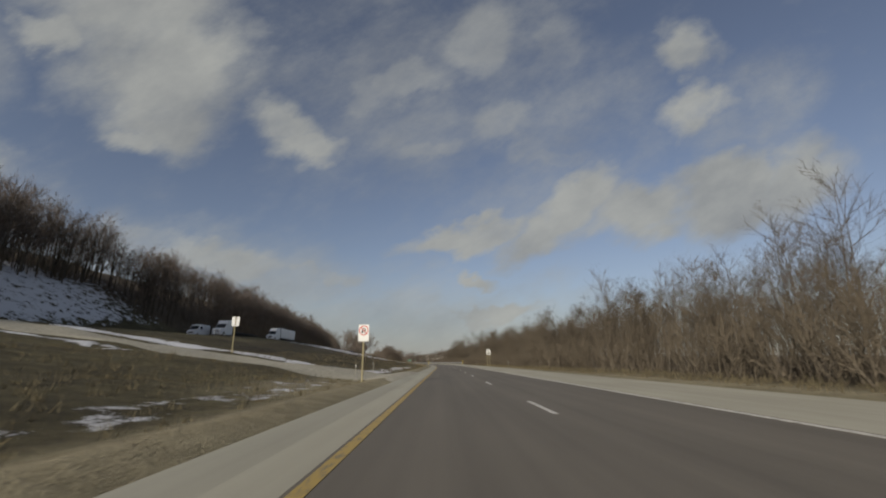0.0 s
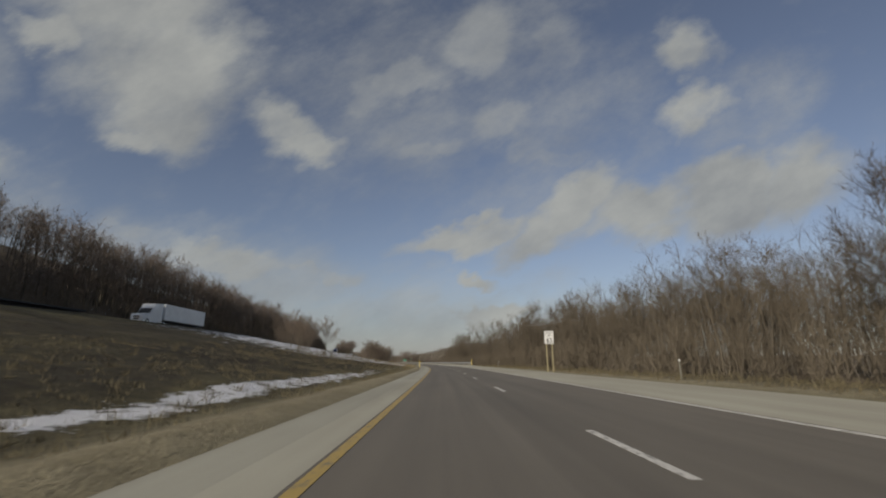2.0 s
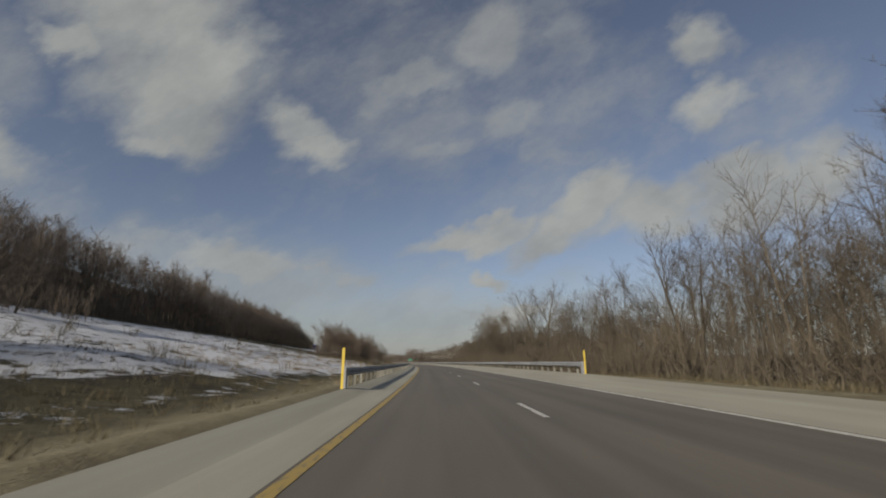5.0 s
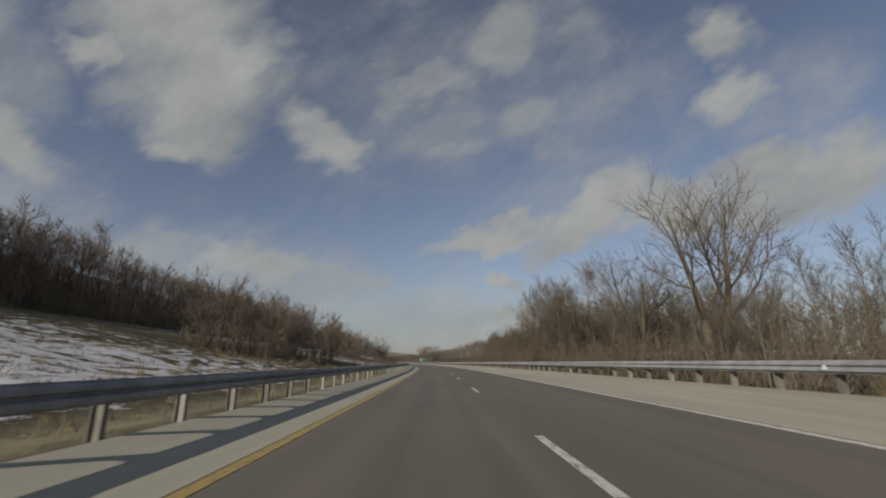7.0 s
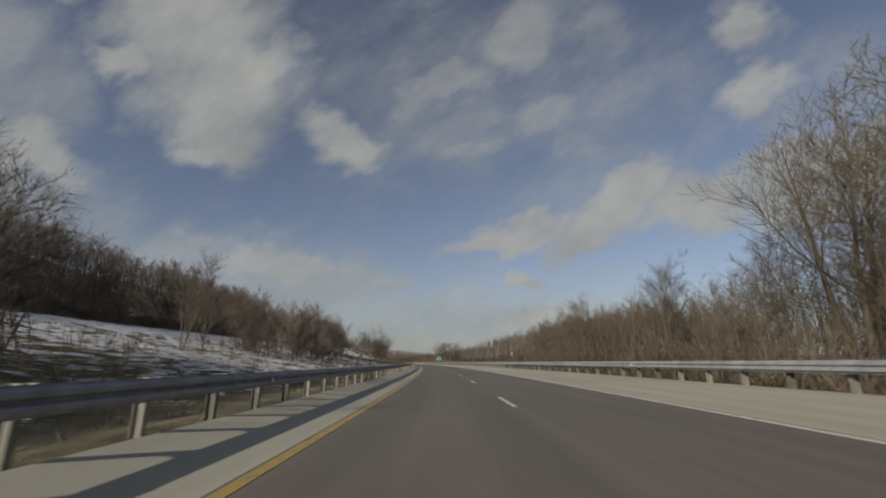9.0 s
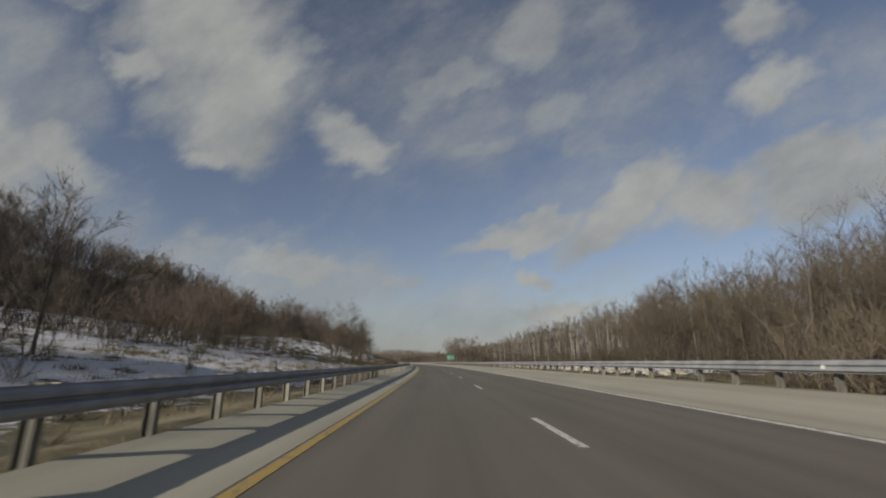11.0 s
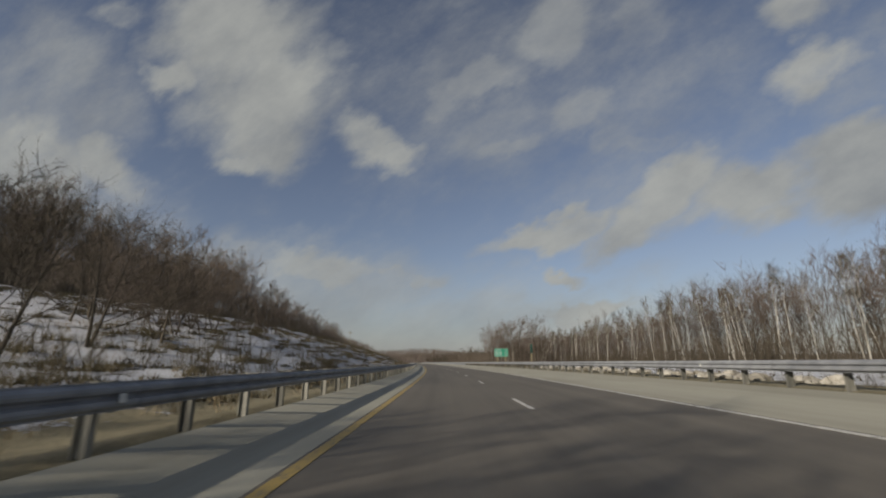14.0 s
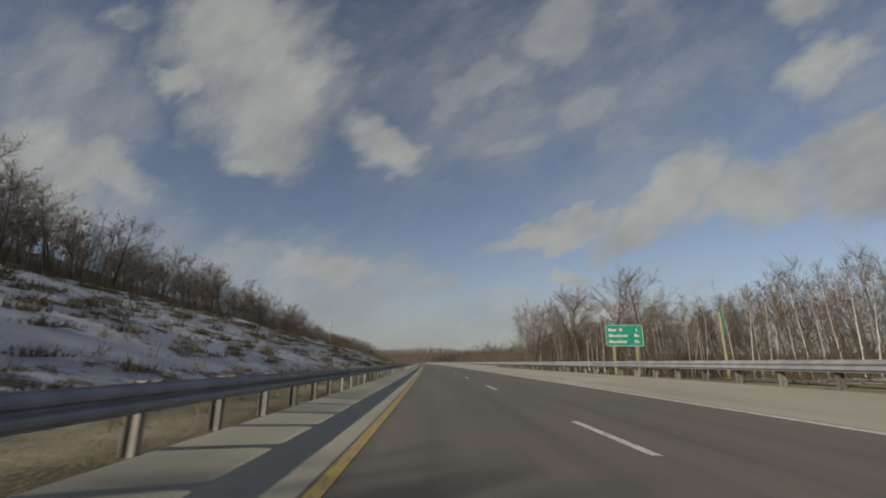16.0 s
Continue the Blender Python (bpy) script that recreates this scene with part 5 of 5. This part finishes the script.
def edge_on_sign():
    r = sign_root("green_marker_sign", 484.5, 20.9, 63, "green and white sign turned edge-on behind the guardrail", "road sign")
    p = part("panel", from_bm("panel", board(1.6, 1.75, 0.02, 0.06), M_SIGN_GREEN), r, at=pose(0, 0, 3.0))
    bm = bmesh.new()
    bar(bm, -0.74, 0.74, 0.04, 0.09)
    bar(bm, -0.74, 0.74, 1.66, 1.71)
    part("border", from_bm("border", bm, M_SIGN_WHITE), p)
    part("post", post_mesh(0.07, -0.8, 4.6), r, at=pose(0, 0.1, 0))


speed_sign(), no_turn_sign(), back_sign(), guide_sign(), edge_on_sign()


def delineator(s, u, label):
    r = sign_root("delineator_post", s, u, 0, label, "marker post")
    bm = bmesh.new()
    box(bm, -0.03, 0.03, -0.012, 0.012, -0.3, 1.0, 0.004)
    part("stake", from_bm("stake", bm, M_POST), r)
    bm = bmesh.new()
    box(bm, -0.035, 0.035, -0.022, -0.012, 0.88, 0.98, 0.004)
    part("reflector", from_bm("reflector", bm, M_SIGN_WHITE), r, "white reflector")


for s, u in ((78.5, 12.8), (34, -5.5), (49, -6.5), (140, 12.8)):
    delineator(s, u, "slim grey marker post with a white reflector on the verge")


def utility_pole(s, u):
    r = sign_root("utility_pole", s, u, 0, "weathered timber utility pole with one crossarm above the trees", "utility pole")
    bm = bmesh.new()
    bmesh.ops.create_cone(bm, cap_ends=True, segments=10, radius1=0.17, radius2=0.11, depth=13.5, matrix=Matrix.Translation((0, 0, 5.75)))
    part("pole", from_bm("pole", bm, M_SIGN_POST), r)
    part("crossarm", from_bm("crossarm", box(bmesh.new(), -1.2, 1.2, -0.06, 0.06, 11.4, 11.55, 0.01), M_SIGN_POST), r)
    cup = bmesh.new()
    bmesh.ops.create_cone(cup, cap_ends=True, segments=8, radius1=0.07, radius2=0.04, depth=0.2)
    me = from_bm("insulator", cup, M_SIGN_BACK)
    for x in (-1.05, -0.4, 0.4, 1.05):
        part("insulator", me, r, "small pale insulator", at=pose(x, 0, 11.65))


utility_pole(640, -38)


# ---- vehicles on the other carriageway ----
def wheel_mesh(r, w):
    bm = bmesh.new()
    bmesh.ops.create_cone(bm, cap_ends=True, segments=20, radius1=r, radius2=r, depth=w)
    bmesh.ops.bevel(bm, geom=[e for e in bm.edges if len(e.link_faces) == 2 and any(len(f.verts) > 4 for f in e.link_faces)], offset=0.04, segments=2, affect="EDGES")
    bmesh.ops.rotate(bm, verts=bm.verts, cent=(0, 0, 0), matrix=Matrix.Rotation(radians(90), 3, "Y"))
    return bm


def rim_mesh(r, w):
    bm = bmesh.new()
    bmesh.ops.create_cone(bm, cap_ends=True, segments=14, radius1=r, radius2=r * 0.8, depth=w)
    bmesh.ops.rotate(bm, verts=bm.verts, cent=(0, 0, 0), matrix=Matrix.Rotation(radians(90), 3, "Y"))
    return bm


def wheels(root, spots, r, w):
    tyre = from_bm("wheel", wheel_mesh(r, w), M_TRUCK_DARK)
    rim = from_bm("rim", rim_mesh(r * 0.55, w + 0.03), M_CHROME)
    for x, y in spots:
        p = part("wheel", tyre, root, at=pose(x, y, r))
        part("rim", rim, p)


def hull(bm, sections, half):
    """A body from side-view sections (y, z_low, z_high, half-width)."""
    rings = []
    for y, lo, hi, hw in sections:
        rings.append([bm.verts.new((x, y, z)) for x, z in ((-hw, lo), (hw, lo), (hw, lo + (hi - lo) * 0.75), (hw * 0.93, hi), (-hw * 0.93, hi), (-hw, lo + (hi - lo) * 0.75))])
    for a, b in zip(rings, rings[1:]):
        for k in range(6):
            bm.faces.new((a[k], a[(k + 1) % 6], b[(k + 1) % 6], b[k]))
    bm.faces.new(rings[0][::-1])
    bm.faces.new(rings[-1])
    bmesh.ops.recalc_face_normals(bm, faces=bm.faces)
    return bm


def semi(s, u, cab_mat, label, boxed=True):
    """A lorry with its nose towards -y."""
    r = sign_root("semi_truck", s, u, 0, label, "truck", 0.02)
    if boxed:
        part("trailer", from_bm("trailer", box(bmesh.new(), -1.28, 1.28, 5.6, 19.6, 1.15, 4.05, 0.04), M_TRUCK_WHITE), r, "plain white box trailer")
    else:
        part("trailer", from_bm("trailer", box(bmesh.new(), -1.28, 1.28, 5.3, 19.6, 1.15, 1.38, 0.02), M_TRUCK_DARK), r, "empty dark flatbed trailer")
    part("chassis", from_bm("chassis", box(bmesh.new(), -0.55, 0.55, 0.8, 19.3, 0.75, 1.14, 0.03), M_TRUCK_DARK), r)
    part("cab", from_bm("cab", hull(bmesh.new(), [(0.0, 0.55, 1.5, 1.0), (0.25, 0.5, 1.75, 1.15), (1.6, 0.5, 1.95, 1.18), (2.3, 0.5, 2.95, 1.22), (2.9, 0.5, 3.75, 1.22), (4.9, 0.6, 3.95, 1.22)], 1.2), cab_mat), r)
    bm = bmesh.new()
    bm.faces.new([bm.verts.new(c) for c in ((-1.0, 1.60, 2.0), (1.0, 1.60, 2.0), (0.98, 2.26, 2.9), (-0.98, 2.26, 2.9))])
    e = bmesh.ops.extrude_face_region(bm, geom=bm.faces[:])
    bmesh.ops.translate(bm, verts=[v for v in e["geom"] if isinstance(v, bmesh.types.BMVert)], vec=(0, -0.03, 0.03))
    part("windscreen", from_bm("windscreen", bm, M_GLASS), r)
    part("grille", from_bm("grille", box(bmesh.new(), -0.5, 0.5, -0.05, 0.05, 0.75, 1.45, 0.02), M_CHROME), r, "bright grille")
    part("bumper", from_bm("bumper", box(bmesh.new(), -1.15, 1.15, -0.15, 0.2, 0.35, 0.62, 0.04), M_CHROME), r)
    for x in (-0.85, 0.85):
        part("headlight", from_bm("headlight", box(bmesh.new(), x - 0.16, x + 0.16, -0.04, 0.12, 0.85, 1.05, 0.03), M_SIGN_WHITE), r)
    wheels(r, [(x, y) for x in (-1.05, 1.05) for y in (1.0, 4.6, 5.9, 17.2, 18.5)], 0.52, 0.34)


def van(s, u, label):
    r = sign_root("delivery_van", s, u, 0, label, "van", 0.02)
    part("body", from_bm("body", hull(bmesh.new(), [(0.0, 0.35, 0.95, 0.85), (0.2, 0.3, 1.15, 0.95), (1.0, 0.3, 1.4, 1.0), (1.75, 0.3, 2.45, 1.0), (2.3, 0.3, 2.62, 1.0), (5.9, 0.35, 2.62, 1.0)], 1.0), M_TRUCK_WHITE), r)
    bm = bmesh.new()
    bm.faces.new([bm.verts.new(c) for c in ((-0.86, 1.02, 1.46), (0.86, 1.02, 1.46), (0.80, 1.62, 2.26), (-0.80, 1.62, 2.26))])
    e = bmesh.ops.extrude_face_region(bm, geom=bm.faces[:])
    bmesh.ops.translate(bm, verts=[v for v in e["geom"] if isinstance(v, bmesh.types.BMVert)], vec=(0, -0.03, 0.03))
    part("windscreen", from_bm("windscreen", bm, M_GLASS), r)
    part("grille", from_bm("grille", box(bmesh.new(), -0.5, 0.5, -0.03, 0.05, 0.6, 0.85, 0.02), M_TRUCK_DARK), r)
    for x in (-0.68, 0.68):
        part("headlight", from_bm("headlight", box(bmesh.new(), x - 0.14, x + 0.14, -0.02, 0.1, 0.72, 0.9, 0.03), M_SIGN_WHITE), r)
    part("side_window", from_bm("side_window", box(bmesh.new(), 0.98, 1.01, 1.75, 2.6, 1.5, 2.1, 0.01), M_GLASS), r)
    wheels(r, [(x, y) for x in (-0.88, 0.88) for y in (1.0, 4.8)], 0.36, 0.24)


van(94, -53.0, "white delivery van driving on the other carriageway")
semi(98, -49.5, M_TRUCK_WHITE, "white semi truck with an empty flatbed trailer on the other carriageway", False)
semi(131, -49.5, M_TRUCK_WHITE, "white semi truck with a long white trailer on the other carriageway")
semi(405, -50.0, M_TRUCK_BLUE, "blue semi truck with a long white trailer on the other carriageway")


# ---- dry grass along the verges ----
def tufts(spots, name, label, blades, tall, seed, mat, wide=0.14, thick=1.0):
    rng2 = np.random.default_rng(seed)
    spots = [p for p in spots if not (p[1] < 0 and abs(p[0] - 39 + p[1] * 0.06) < 7.0 + 7 * math.exp((p[1] + 2) / 3.4))]
    su = np.array([(a, b) for a, b, _ in spots])
    sc = np.array([c for _, _, c in spots])
    x, y = along(su[:, 0], su[:, 1])
    z = land(su[:, 0], su[:, 1])
    base = np.stack([x, y, z - 0.03], 1)
    start = np.repeat(base, blades, 0) + np.concatenate([rng2.normal(0, wide, (len(base) * blades, 2)), np.zeros((len(base) * blades, 1))], 1)
    way = rng2.normal(0, 0.45, (len(start), 3)) + np.array([0, 0, 1.0])
    off = np.linalg.norm((start - np.repeat(base, blades, 0))[:, :2], axis=1) / wide      # a tuft is lower towards its rim
    ln = rng2.uniform(0.5, 1.2, len(start)) * tall * np.repeat(sc, blades) * np.clip(1.25 - 0.3 * off, 0.3, None)
    v, t = cones(start, way, ln, thick * rng2.uniform(0.006, 0.014, len(start)), 1)
    tagged(new(name, mesh_np(name, v, t, mat)), label, "grass", kind="stuff")


tufts(scatter(21, 0, 165, -24, -3.2, 5200, 0.4, 1.3), "grass", "tufts of dry brown grass on the median", 14, 0.34, 21, M_DRY)
tufts(scatter(22, 165, 520, -20, -3.4, 4200, 0.5, 1.5), "grass", "tufts of straw-coloured grass in the snow", 14, 0.42, 22, M_STRAW)
tufts(scatter(23, 0, 172, 12.2, 16, 2400, 0.5, 1.3), "grass", "dry straw-coloured grass at the foot of the wood", 9, 0.45, 23, M_DRY)
tufts(scatter(24, 172, 520, 12.4, 17, 2600, 0.5, 1.3), "grass", "dry straw-coloured grass behind the guardrail", 9, 0.45, 24, M_DRY)

tufts(scatter(25, 376, 600, -36, -4.5, 2000, 0.6, 1.9), "grass", "dark tussocks of dead grass standing out of the snow", 130, 0.25, 25, M_DRY, 0.34, 1.9)
tufts(scatter(26, 290, 385, -32, -4.5, 700, 0.6, 1.5), "grass", "dark tussocks of dead grass in the snow", 60, 0.28, 26, M_DRY, 0.26, 1.6)

# ---- pale rocks on the bank below the guardrail ----
def rock_mesh(seed):
    bm = bmesh.new()
    bmesh.ops.create_icosphere(bm, subdivisions=2, radius=0.5)
    rr = random.Random(seed)
    off = Vector((rr.uniform(0, 50), rr.uniform(0, 50), rr.uniform(0, 50)))
    for v in bm.verts:
        v.co *= 0.75 + 0.5 * noise.noise(v.co * 2.2 + off)
        v.co.z *= 0.5
    return from_bm("rock", bm, M_ROCK)


rocks = [rock_mesh(i) for i in range(5)]
for k in range(260):
    s, u = rng.uniform(335, 450), rng.triangular(12.5, 15.5, 13.2)
    ob = new("rock", rng.choice(rocks))
    ob.matrix_world = pose(*place(s, u, 0.05), rng.uniform(-15, 15), rng.uniform(-15, 15), rng.uniform(0, 360)) @ Matrix.Scale(rng.uniform(0.45, 1.05), 4)
    tagged(ob, "pale rough limestone block on the bank", "rock", "rocks on the bank")
